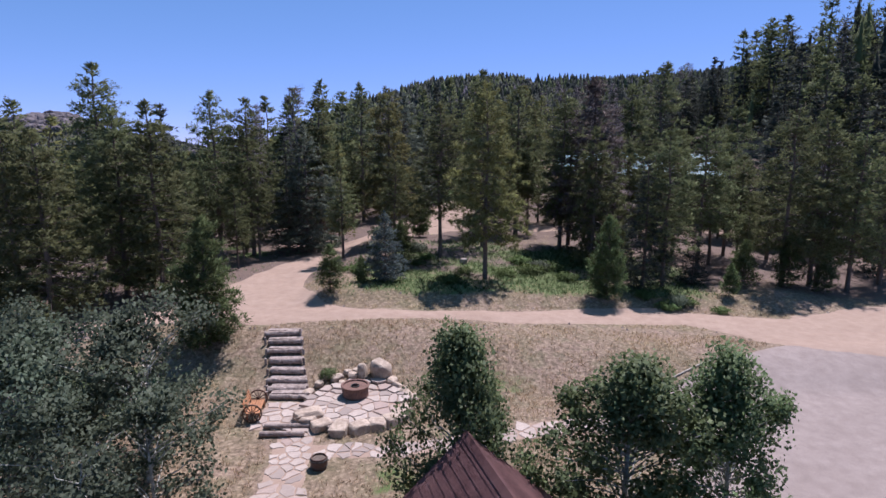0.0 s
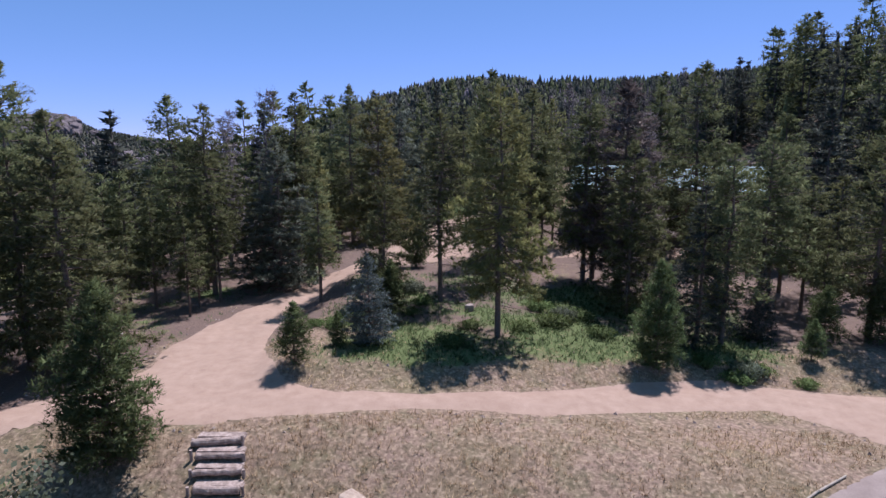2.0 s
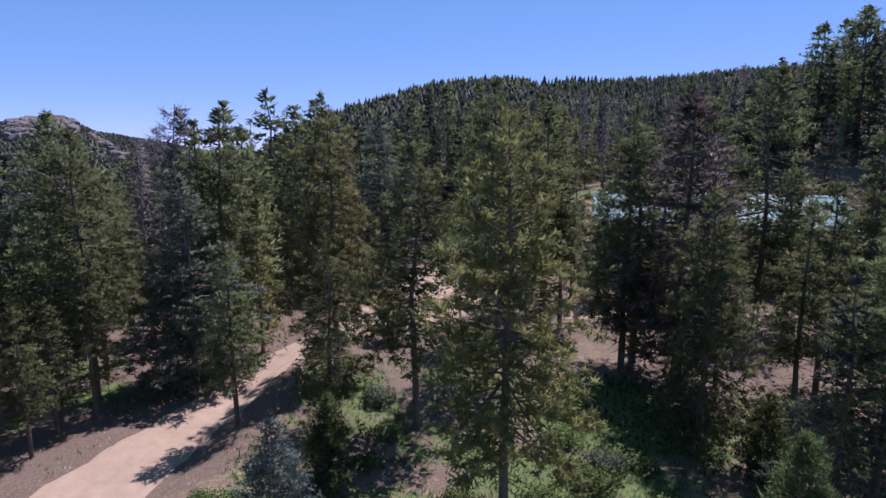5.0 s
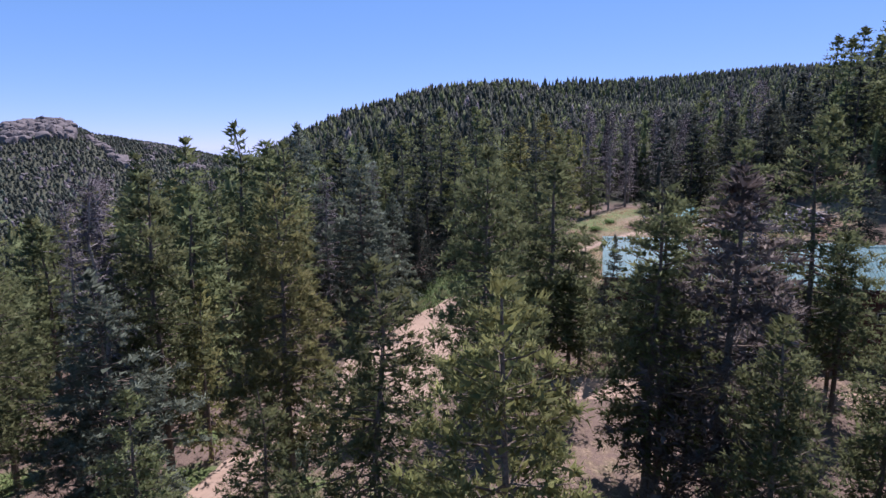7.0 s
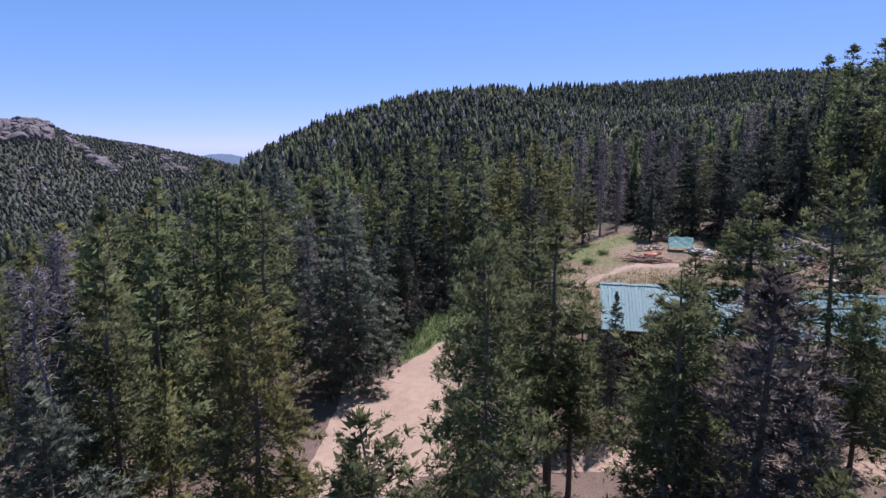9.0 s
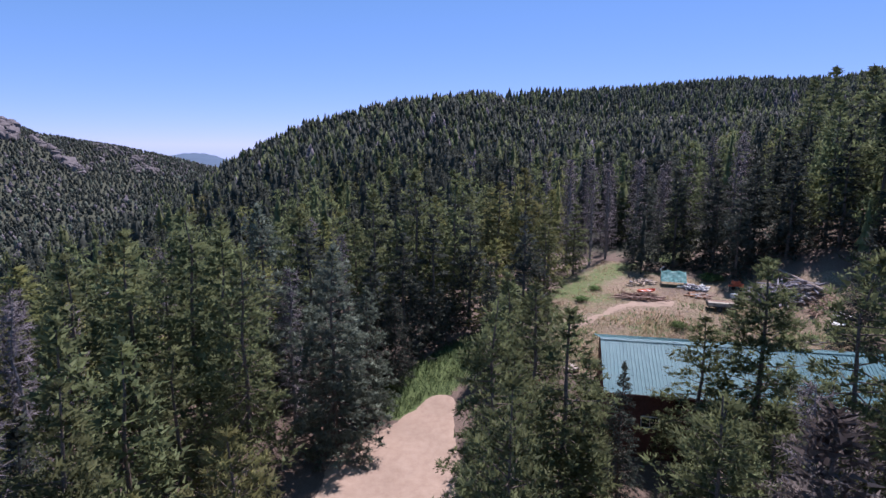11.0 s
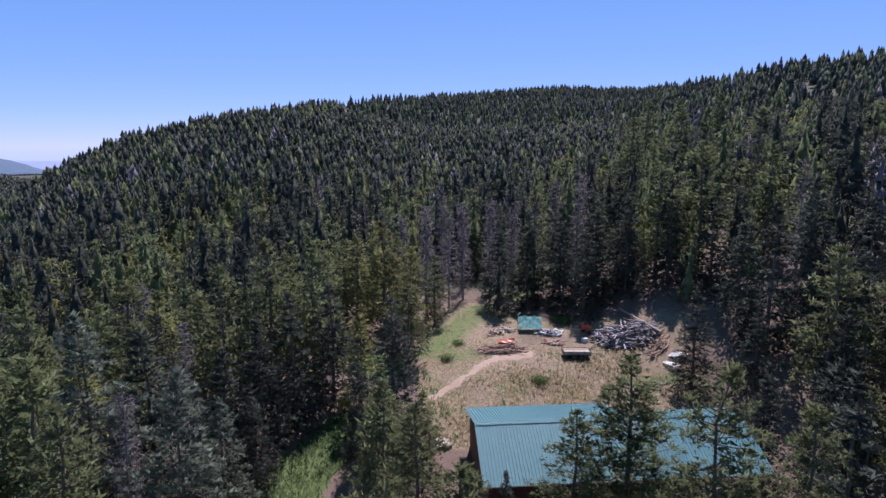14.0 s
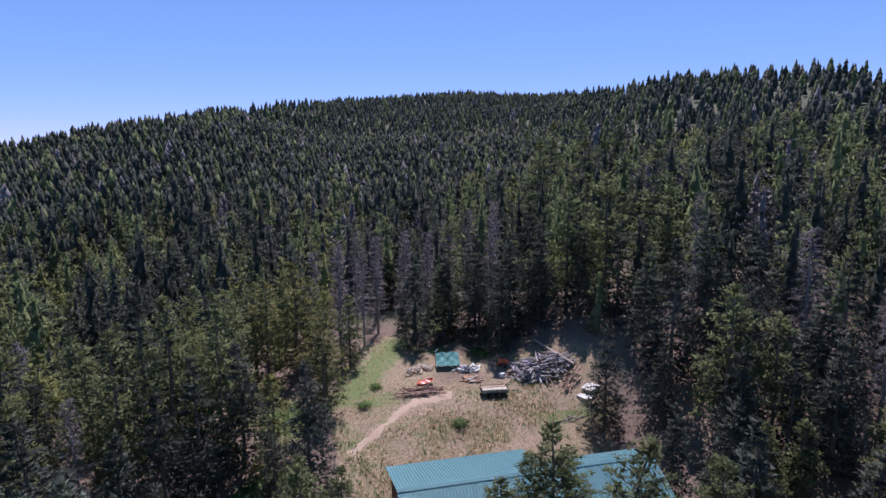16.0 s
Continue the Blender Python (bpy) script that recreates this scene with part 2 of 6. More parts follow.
def ground_mat():
    m, t, b = material("ground", 0.95)
    att = t.nodes.new("ShaderNodeAttribute")
    att.attribute_name = "cover"
    sep = t.nodes.new("ShaderNodeSeparateColor")
    t.links.new(att.outputs["Color"], sep.inputs[0])
    v = coords(t)
    fine, mid, wide = noise_tex(t, 9, 6, 0.65, v), noise_tex(t, 1.6, 5, 0.6, v), noise_tex(t, 0.25, 4, 0.55, v)
    dry = mixc(t, ramp(t, mid, (0.35, (0, 0, 0)), (0.65, (1, 1, 1))), ramp(t, fine, (0.3, (0.125, 0.080, 0.052)), (0.7, (0.280, 0.198, 0.135))),
               ramp(t, fine, (0.3, (0.175, 0.112, 0.085)), (0.75, (0.330, 0.230, 0.175))))
    dry = mixc(t, math_node(t, "MULTIPLY", ramp(t, wide, (0.42, (0, 0, 0)), (0.62, (1, 1, 1))), 0.6), dry, (0.145, 0.118, 0.058))
    tuft, patch_n = noise_tex(t, 3.2, 3, 0.6, v), noise_tex(t, 0.7, 3, 0.6, v)
    dry = mixc(t, math_node(t, "MULTIPLY", ramp(t, tuft, (0.52, (0, 0, 0)), (0.66, (1, 1, 1))), 0.6), dry, ramp(t, fine, (0.3, (0.22, 0.158, 0.105)), (0.7, (0.36, 0.275, 0.19))))
    dry = mixc(t, math_node(t, "MULTIPLY", ramp(t, tuft, (0.34, (1, 1, 1)), (0.46, (0, 0, 0))), 0.6), dry, (0.105, 0.078, 0.050))
    dry = mixc(t, math_node(t, "MULTIPLY", ramp(t, patch_n, (0.5, (0, 0, 0)), (0.66, (1, 1, 1))), 0.55), dry, ramp(t, tuft, (0.35, (0.085, 0.082, 0.036)), (0.65, (0.19, 0.165, 0.085))))
    speck = noise_tex(t, 5.5, 2, 0.5, v)
    dry = mixc(t, math_node(t, "MULTIPLY", ramp(t, speck, (0.56, (0, 0, 0)), (0.64, (1, 1, 1))), 0.55), dry, (0.40, 0.300, 0.205))
    dry = mixc(t, math_node(t, "MULTIPLY", ramp(t, speck, (0.36, (1, 1, 1)), (0.43, (0, 0, 0))), 0.65), dry, (0.085, 0.062, 0.036))
    green = ramp(t, fine, (0.25, (0.050, 0.068, 0.020)), (0.6, (0.11, 0.142, 0.044)), (0.85, (0.175, 0.185, 0.075)))
    duff = mixc(t, mid, ramp(t, fine, (0.3, (0.060, 0.038, 0.03)), (0.75, (0.17, 0.112, 0.09))), ramp(t, fine, (0.3, (0.095, 0.062, 0.048)), (0.75, (0.235, 0.165, 0.132))))
    edge = math_node(t, "MULTIPLY", math_node(t, "SUBTRACT", mid, 0.5), 1.1)

    def mask(ch):
        return ramp(t, math_node(t, "ADD", sep.outputs[ch], edge), (0.38, (0, 0, 0)), (0.62, (1, 1, 1)))

    col = mixc(t, mask(1), dry, duff)
    col = mixc(t, mask(0), col, green)
    floor = ramp(t, fine, (0.3, (0.032, 0.036, 0.020)), (0.75, (0.085, 0.082, 0.050)))
    col = mixc(t, mask(2), col, floor)
    t.links.new(col, b.inputs["Base Color"])
    bump(t, b, mixc(t, 0.5, fine, mid), 0.8, 0.08)
    return m


GROUND = ground_mat()


def dirt_mat(name, a, c, d):
    m, t, b = material(name, 0.95)
    v = coords(t)
    fine, mid, wide = noise_tex(t, 22, 6, 0.7, v), noise_tex(t, 1.4, 6, 0.65, v), noise_tex(t, 0.22, 4, 0.6, v)
    col = mixc(t, ramp(t, mid, (0.35, (0, 0, 0)), (0.65, (1, 1, 1))), ramp(t, fine, (0.3, a), (0.7, c)), ramp(t, fine, (0.3, c), (0.75, d)))
    col = mixc(t, math_node(t, "MULTIPLY", ramp(t, wide, (0.4, (0, 0, 0)), (0.7, (1, 1, 1))), 0.35), col, a)
    t.links.new(col, b.inputs["Base Color"])
    bump(t, b, mixc(t, 0.25, fine, mid), 0.45, 0.025)
    return m


DIRT = dirt_mat("dirt_road", (0.265, 0.176, 0.130), (0.345, 0.240, 0.180), (0.415, 0.302, 0.235))
GRAVEL = dirt_mat("grey_gravel", (0.205, 0.157, 0.137), (0.280, 0.220, 0.194), (0.36, 0.290, 0.258))
# far land: the blue of distant haze is put into these base colours
HAZE_PLAIN = plain_mix("haze_painted_plain", (0.19, 0.22, 0.35), (0.21, 0.245, 0.38), 0.002, 1.0, bump_s=0.0)
HAZE_HILL = plain_mix("haze_painted_hill", (0.055, 0.085, 0.140), (0.085, 0.12, 0.18), 0.012, 1.0, bump_s=0.0)
STONE = plain_mix("pale_stone", (0.26, 0.205, 0.18), (0.44, 0.365, 0.325), 6, 0.9, bump_s=0.5, bump_d=0.02, c3=(0.21, 0.155, 0.14), scale3=1.5)
BOULDER = plain_mix("boulder", (0.32, 0.235, 0.175), (0.60, 0.475, 0.375), 5, 0.9, bump_s=0.9, bump_d=0.05, c3=(0.20, 0.145, 0.115), scale3=1.6)
LOGWOOD = plain_mix("weathered_logs", (0.23, 0.168, 0.145), (0.47, 0.38, 0.335), 8, 0.9, bump_s=0.7, bump_d=0.03, c3=(0.15, 0.108, 0.09), scale3=3.5)


def teal_mat():
    m, t, b = material("teal_metal_roof", 0.5, 0.0)
    v = coords(t)
    f, g = noise_tex(t, 1.2, 4, 0.6, v), noise_tex(t, 30, 3, 0.5, v)
    col = mixc(t, f, (0.135, 0.300, 0.340), (0.185, 0.365, 0.405))
    b.inputs["Specular IOR Level"].default_value = 0.28
    t.links.new(mixc(t, math_node(t, "MULTIPLY", g, 0.25), col, (0.27, 0.40, 0.42)), b.inputs["Base Color"])
    return m


TEAL = teal_mat()
MAROON = plain_mix("maroon_shingle", (0.10, 0.045, 0.045), (0.19, 0.085, 0.08), 9, 0.75, bump_s=0.3, bump_d=0.02, c3=(0.24, 0.12, 0.11), scale3=0.8)
REDWALL = plain_mix("dark_red_siding", (0.075, 0.028, 0.022), (0.13, 0.05, 0.04), 5, 0.8)
RUST = plain_mix("rusty_steel", (0.12, 0.065, 0.05), (0.24, 0.13, 0.10), 9, 0.75, 0.3)
ROCK = plain_mix("granite_outcrop", (0.085, 0.070, 0.074), (0.240, 0.195, 0.200), 0.32, 0.95, bump_s=0.8, bump_d=1.5, c3=(0.12, 0.09, 0.08), scale3=0.06)
DECK = plain_mix("weathered_cream_boards", (0.30, 0.25, 0.20), (0.48, 0.42, 0.35), 6, 0.85, c3=(0.18, 0.15, 0.12), scale3=2)
CEDAR = plain_mix("orange_stained_wood", (0.30, 0.12, 0.05), (0.48, 0.22, 0.10), 12, 0.6)
DARKWOOD = plain_mix("dark_turned_wood", (0.06, 0.03, 0.02), (0.12, 0.06, 0.04), 12, 0.6)
REDPAINT = plain_mix("faded_red_paint", (0.42, 0.07, 0.03), (0.62, 0.14, 0.07), 6, 0.5)
GREYLOG = plain_mix("grey_logs", (0.20, 0.175, 0.20), (0.44, 0.39, 0.43), 5, 0.9, c3=(0.07, 0.055, 0.05), scale3=2)
LUMBER = plain_mix("sawn_lumber", (0.28, 0.175, 0.13), (0.45, 0.31, 0.24), 7, 0.85)
WHITE = plain_mix("white_boards", (0.50, 0.48, 0.47), (0.72, 0.70, 0.69), 6, 0.7)
STEEL = plain_mix("dark_steel", (0.03, 0.028, 0.027), (0.07, 0.065, 0.06), 9, 0.6)
RUBBER = plain_mix("tyre_rubber", (0.015, 0.015, 0.015), (0.03, 0.03, 0.03), 20, 0.85)
TARP = plain_mix("teal_tarp", (0.04, 0.21, 0.22), (0.075, 0.30, 0.30), 3, 0.55)
PANE = plain_mix("dark_window_glass", (0.012, 0.014, 0.016), (0.02, 0.022, 0.026), 2, 0.08)
# ---- ground: one sheet to the horizon ----
def seg_dist(x, y, line):
    """Distance to a line of points, and how far along it (in points) the nearest place is."""
    best, where = np.full(np.shape(x), 1e9), np.zeros(np.shape(x))
    for i, ((ax, ay), (bx, by)) in enumerate(zip(line[:-1], line[1:])):
        u = np.clip(((x - ax) * (bx - ax) + (y - ay) * (by - ay)) / ((bx - ax) ** 2 + (by - ay) ** 2), 0, 1)
        d = np.hypot(x - ax - u * (bx - ax), y - ay - u * (by - ay))
        where, best = np.where(d < best, i + u, where), np.minimum(d, best)
    return best, where


def in_poly(x, y, poly):
    x, y = np.asarray(x, float), np.asarray(y, float)
    inside = np.zeros(x.shape, bool)
    for (ax, ay), (bx, by) in zip(poly, poly[1:] + poly[:1]):
        if ay != by:
            inside ^= ((ay > y) != (by > y)) & (x < (bx - ax) * (y - ay) / (by - ay) + ax)
    return inside


MAIN_ROAD = [(-16, 37.6), (-12, 37.2), (-9, 36.7), (-5, 36.5), (-2, 36.8), (2, 37.2), (5, 37.6), (8, 38.35), (11, 39.2), (14, 39.75), (17, 40.2), (20, 38.6), (24, 36.4), (29, 36.2), (36, 37), (50, 40)]
MAIN_W = (1.8, 2.6, 2.0, 1.2, 1.05, 1.2, 1.45, 1.55, 1.6, 1.75, 1.7, 2.3, 4.3, 5.6, 7.0, 7.0)
SIDE_ROAD = [(-12.0, 38), (-13.6, 43), (-13.6, 48), (-12.2, 54), (-10.6, 60), (-8.6, 66), (-4.4, 71.5), (-1.5, 77), (-0.4, 83), (2.0, 88.6), (3.2, 91.2)]
SIDE_W = (3.6, 3.0, 2.4, 1.9, 1.7, 1.9, 3.2, 5.2, 5.6, 2.6, 1.6)
BACK_ROAD = [(1, 77), (9, 75), (16, 75), (24, 74.6), (34, 72.4), (46, 69)]
BACK_W = (3.0, 2.0, 1.5, 1.5, 1.3, 1.3)
LEFT_TRACK = [(-15, 38), (-20, 34.2), (-30, 31)]
LEFT_W = (2.0, 1.2, 1.2)
YARD_PATH = [(18.0, 103.2), (23.5, 106.0), (28, 108.4), (32, 108.6)]
YARD_W = (0.45, 0.45, 0.7, 1.1)
LOT = [(9.6, 24), (9.9, 26.0), (10.7, 27.8), (11.75, 29.0), (13.2, 30.0), (15.0, 31.05), (17.6, 32.3), (20.2, 33.6), (22, 34.4), (26, 34), (34, 33), (42, 22), (34, 4), (14, 4), (9.5, 16)]
CLEARING = [(16, 96), (17, 107), (19, 113), (25, 120), (31.5, 131), (35.5, 131), (34, 121), (42, 117), (49.5, 112.5), (53, 107), (50, 99), (44, 92), (24, 93)]
BARN_AT, BARN_TURN = (15.94, 83.5), -14.0


def road_gap(x, y):
    """How far outside the nearest road edge a place lies."""
    g = np.full(np.shape(x), 1e9)
    for line, w in ((MAIN_ROAD, MAIN_W), (SIDE_ROAD, SIDE_W), (BACK_ROAD, BACK_W), (LEFT_TRACK, LEFT_W)):
        d, at = seg_dist(x, y, line)
        g = np.minimum(g, d - np.interp(at, range(len(w)), w))
    return g


def wavy(x, y, s, seed=0.0):
    return np.sin(x * s + seed + 1.7 * np.sin(y * s * 0.7 + seed)) * np.cos(y * s * 1.1 - seed + 1.3 * np.sin(x * s * 0.6))


def green_cover(x, y):
    isle = smooth(38.2, 41.5, y - 0.19 * np.clip(x, 0, 18)) * smooth(66, 58, y) * smooth(-10, -6, x) * smooth(26, 18, x)
    g = isle * (0.60 + 0.30 * wavy(x, y, 0.35) + 0.18 * wavy(x, y, 1.1, 3))
    g = np.maximum(g, 0.75 * np.exp(-(((x + 12) / 3) ** 2 + ((y - 63) / 2.2) ** 2)))
    g = np.maximum(g, 0.85 * np.exp(-(((x + 13.8) / 2.2) ** 2 + ((y - 68) / 1.6) ** 2)))
    g = np.maximum(g, 0.85 * np.exp(-(((x + 22.5) / 2.5) ** 2 + ((y - 63) / 2.2) ** 2)))
    g = np.maximum(g, 0.8 * np.exp(-(((x + 19.5) / 2.5) ** 2 + ((y - 58) / 3) ** 2)))
    g = np.maximum(g, 1.4 * np.exp(-(seg_dist(x, y, [(0.2, 92.6), (3.8, 97.2), (9.0, 101.0)])[0] / 3.0) ** 4))
    g = np.maximum(g, 0.9 * np.exp(-(((x - 14) / 4.0) ** 2 + ((y - 112) / 5.0) ** 2)))
    g = np.maximum(g, 0.6 * np.exp(-(((x - 24) / 5.0) ** 2 + ((y - 110.5) / 3.5) ** 2)))
    g = np.maximum(g, 0.55 * np.exp(-(((x - 30) / 5.0) ** 2 + ((y - 103) / 2.0) ** 2)))
    g = np.maximum(g, 0.62 * np.exp(-((y - 99.5 + 0.35 * (x - 44)) / 1.8) ** 2) * smooth(38, 42, x) * smooth(54, 48, x))
    g = np.maximum(g, 0.72 * np.exp(-((1.23 * (x - 28) - (y - 121)) / 6.0) ** 2) * smooth(109, 113, y) * smooth(134, 128, y))
    g = np.maximum(g, in_poly(x, y, CLEARING) * (0.16 + 0.18 * smooth(31, 22, x) + 0.2 * wavy(x, y, 0.9, 5)))
    g = np.maximum(g, 0.8 * np.exp(-(((x - 38) / 4.0) ** 2 + ((y - 121.5) / 2.5) ** 2)))
    g = np.maximum(g, 0.9 * np.exp(-(((x - 42) / 5.0) ** 2 + ((y - 133) / 6.0) ** 2)))
    g = np.maximum(g, 0.6 * np.exp(-(((x - 3.0) / 2.4) ** 2 + ((y - 29.6) / 1.4) ** 2)))
    g = np.maximum(g, 0.6 * np.exp(-(((x + 1.5) / 2.5) ** 2 + ((y - 21.0) / 2) ** 2)))
    g = np.maximum(g, 0.85 * np.exp(-(((x + 18) / 5) ** 2 + ((y - 27) / 5) ** 2)))
    g = np.maximum(g, 0.85 * np.exp(-(((x - 38) / 3) ** 2 + ((y - 66) / 4) ** 2)))
    g = np.maximum(g, smooth(-14, -17, x) * smooth(40, 44, y) * smooth(75, 62, y) * (0.22 + 0.3 * wavy(x, y, 0.6, 6)))
    far = smooth(120, 200, np.hypot(x, y - 45))
    return np.maximum(g * (1 - far), far * (0.42 + 0.25 * wavy(x, y, 0.03, 2)))


def duff_cover(x, y):
    """Bare forest floor under the pines."""
    w = smooth(40, 50, y) * (1 - in_poly(x, y, CLEARING) * 0.8)
    w = np.maximum(w, smooth(-15, -19, x) * smooth(30, 36, y))
    w = w * (0.72 + 0.2 * wavy(x, y, 0.22, 1.0))
    trod = np.exp(-(((x - 45) / 7) ** 2 + ((y - 109) / 4) ** 2)) + np.exp(-(((x - 35) / 5) ** 2 + ((y - 112) / 2.5) ** 2))
    return np.maximum(w, np.clip(trod, 0, 1) * (0.62 + 0.25 * wavy(x, y, 0.8, 2)))


def floor_cover(x, y):
    """Dark green-brown floor of the thick woods on the slopes, broken by stony spots near the crest."""
    r = np.hypot(x, y - 45)
    w = smooth(75, 120, r) * (1 - in_poly(x, y, CLEARING)) * (0.85 + 0.3 * wavy(x, y, 0.05, 4))
    return w


def lay_ground():
    rings = np.concatenate([[0.0], np.arange(1.0, 74, 0.75), 74 * 1.034 ** np.arange(0, 126)])
    rings = rings[rings < 4700]
    n = 340
    a = np.linspace(0, 2 * np.pi, n, endpoint=False)
    # finer steps within the view than behind it
    a = a + 0.55 * np.sin(a + np.pi - 0.2) * -1.0
    r, aa = np.meshgrid(rings, a, indexing="ij")
    x, y = CX + r * np.sin(aa), CY + r * np.cos(aa)
    z = height(x, y)
    v = np.stack([x, y, z], -1).reshape(-1, 3)
    i, j = np.meshgrid(np.arange(len(rings) - 1), np.arange(n), indexing="ij")
    q = np.stack([i * n + j, i * n + (j + 1) % n, (i + 1) * n + (j + 1) % n, (i + 1) * n + j], -1).reshape(-1, 4)[:, ::-1]
    me = tri_mesh("ground", v, q, GROUND, True)
    c = np.stack([green_cover(v[:, 0], v[:, 1]), duff_cover(v[:, 0], v[:, 1]), floor_cover(v[:, 0], v[:, 1]), 1 + 0 * v[:, 0]], -1)
    me.color_attributes.new("cover", "FLOAT_COLOR", "POINT").data.foreach_set("color", c.astype(np.float32).ravel())
    return tagged(new("ground", me), "dry meadow, pine-needle forest floor and wooded hillside", "ground", kind="structure")


lay_ground()


def soft_min(values, k):
    v = np.stack(values)
    return -k * np.log(np.exp(-np.clip(v, -20, 60) / k).sum(0))


def patch(name, gap, x0, x1, y0, y1, cell, mat, lift, label, category, ruts=()):
    """A piece of ground with its own cover: a grid whose outer vertices are drawn in to the edge where gap is 0."""
    xs, ys = np.meshgrid(np.arange(x0, x1, cell), np.arange(y0, y1, cell), indexing="ij")
    g = gap(xs, ys)
    e = 0.05
    for _ in range(2):
        go = gap(xs, ys)
        gx, gy = (gap(xs + e, ys) - go) / e, (gap(xs, ys + e) - go) / e
        n = np.maximum(gx * gx + gy * gy, 0.2)
        out = np.where((go > 0) & (go < cell * 2.2), go, 0)
        xs, ys = xs - out * gx / n, ys - out * gy / n
    keep = g < 0
    use = keep[:-1, :-1] | keep[1:, :-1] | keep[:-1, 1:] | keep[1:, 1:]
    go = gap(xs, ys)
    z = height(xs, ys) + lift * (1 - np.exp(np.minimum(go, 0) / 0.35)) - 0.004
    for line in ruts:
        d = seg_dist(xs, ys, line)[0]
        z = z - 0.035 * np.exp(-((d - 0.85) / 0.25) ** 2)
    m = xs.shape[1]
    i, j = np.nonzero(use)
    q = np.stack([i * m + j, (i + 1) * m + j, (i + 1) * m + j + 1, i * m + j + 1], 1)
    fx, fy = xs.ravel()[q], ys.ravel()[q]
    turn = np.stack([(fx[:, (k + 1) % 4] - fx[:, k]) * (fy[:, (k + 2) % 4] - fy[:, k]) - (fy[:, (k + 1) % 4] - fy[:, k]) * (fx[:, (k + 2) % 4] - fx[:, k]) for k in range(4)])
    q = q[turn.min(0) > 0.01 * cell * cell]
    used, inv = np.unique(q, return_inverse=True)
    v = np.stack([xs.ravel(), ys.ravel(), z.ravel()], 1)[used]
    return tagged(new(name, tri_mesh(name, v, inv.reshape(-1, 4), mat, True)), label, category, kind="structure")


def near_roads(x, y):
    gaps = []
    for line, w in ((MAIN_ROAD, MAIN_W), (SIDE_ROAD, SIDE_W), (BACK_ROAD, BACK_W), (LEFT_TRACK, LEFT_W)):
        d, at = seg_dist(x, y, line)
        gaps.append(d - np.interp(at, range(len(w)), w))
    return soft_min(gaps, 0.5) + 0.10 * wavy(x, y, 0.8) + 0.05 * wavy(x, y, 2.7, 2) + 0.03 * wavy(x, y, 5.3, 4)


def yard_gap(x, y):
    d, at = seg_dist(x, y, YARD_PATH)
    return d - np.interp(at, range(len(YARD_W)), YARD_W) + 0.22 * wavy(x, y, 1.5) + 0.14 * wavy(x, y, 4.0, 1)


patch("road", near_roads, -32, 50, 29, 94.5, 0.35, DIRT, 0.08, "pale pink-tan dirt roads between meadow and pines", "road", (MAIN_ROAD, SIDE_ROAD, BACK_ROAD))
patch("path", yard_gap, 15, 36, 100, 112, 0.3, DIRT, 0.06, "worn dirt path up to the wood yard", "path")


def lot_gap(x, y):
    d, _ = seg_dist(x, y, LOT + LOT[:1])
    return np.where(in_poly(x, y, LOT), -d, d)


patch("parking_lot", lot_gap, 8, 42, 3, 35, 0.4, GRAVEL, 0.06, "grey gravel parking area beside the meadow", "parking lot")


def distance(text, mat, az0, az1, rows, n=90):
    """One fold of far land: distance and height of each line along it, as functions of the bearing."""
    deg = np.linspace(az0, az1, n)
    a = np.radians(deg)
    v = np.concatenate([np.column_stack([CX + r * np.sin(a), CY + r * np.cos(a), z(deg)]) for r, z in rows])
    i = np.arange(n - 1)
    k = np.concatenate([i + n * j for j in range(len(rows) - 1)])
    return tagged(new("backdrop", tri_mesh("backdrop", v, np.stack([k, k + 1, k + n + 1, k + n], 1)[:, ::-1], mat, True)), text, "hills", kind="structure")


# both folds carry painted haze in their colour
distance("plain at the horizon, painted in the lavender of haze", HAZE_PLAIN, -60, 4,
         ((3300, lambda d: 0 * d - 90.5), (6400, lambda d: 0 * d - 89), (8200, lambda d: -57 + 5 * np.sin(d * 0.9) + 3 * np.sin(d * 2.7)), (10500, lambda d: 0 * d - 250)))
distance("low wooded hill beyond the valley, painted haze blue", HAZE_HILL, -29, -12,
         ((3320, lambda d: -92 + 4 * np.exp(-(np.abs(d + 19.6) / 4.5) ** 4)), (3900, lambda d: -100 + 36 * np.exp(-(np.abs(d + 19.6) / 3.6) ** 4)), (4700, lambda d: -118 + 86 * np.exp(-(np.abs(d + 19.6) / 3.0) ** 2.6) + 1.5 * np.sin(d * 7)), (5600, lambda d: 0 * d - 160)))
# ---- trees ----
def tube(path, radii, sides):
    """Vertices and triangles of a bent round limb."""
    path, radii = np.asarray(path, float), np.asarray(radii, float)
    d = np.gradient(path, axis=0)
    d /= np.linalg.norm(d, axis=1)[:, None] + 1e-9
    ref = np.where(np.abs(d[:, 2:3]) > 0.9, [[1.0, 0, 0]], [[0, 0, 1.0]])
    u = np.cross(d, ref)
    u /= np.linalg.norm(u, axis=1)[:, None] + 1e-9
    w = np.cross(d, u)
    a = np.linspace(0, 2 * np.pi, sides, endpoint=False)
    ring = u[:, None] * np.cos(a)[None, :, None] + w[:, None] * np.sin(a)[None, :, None]
    v = (path[:, None] + ring * radii[:, None, None]).reshape(-1, 3)
    n = len(path)
    i, j = np.meshgrid(np.arange(n - 1), np.arange(sides), indexing="ij")
    p, q = (i * sides + j).ravel(), (i * sides + (j + 1) % sides).ravel()
    f = np.concatenate([np.stack([p, q, q + sides], 1), np.stack([p, q + sides, p + sides], 1)])
    return v, f


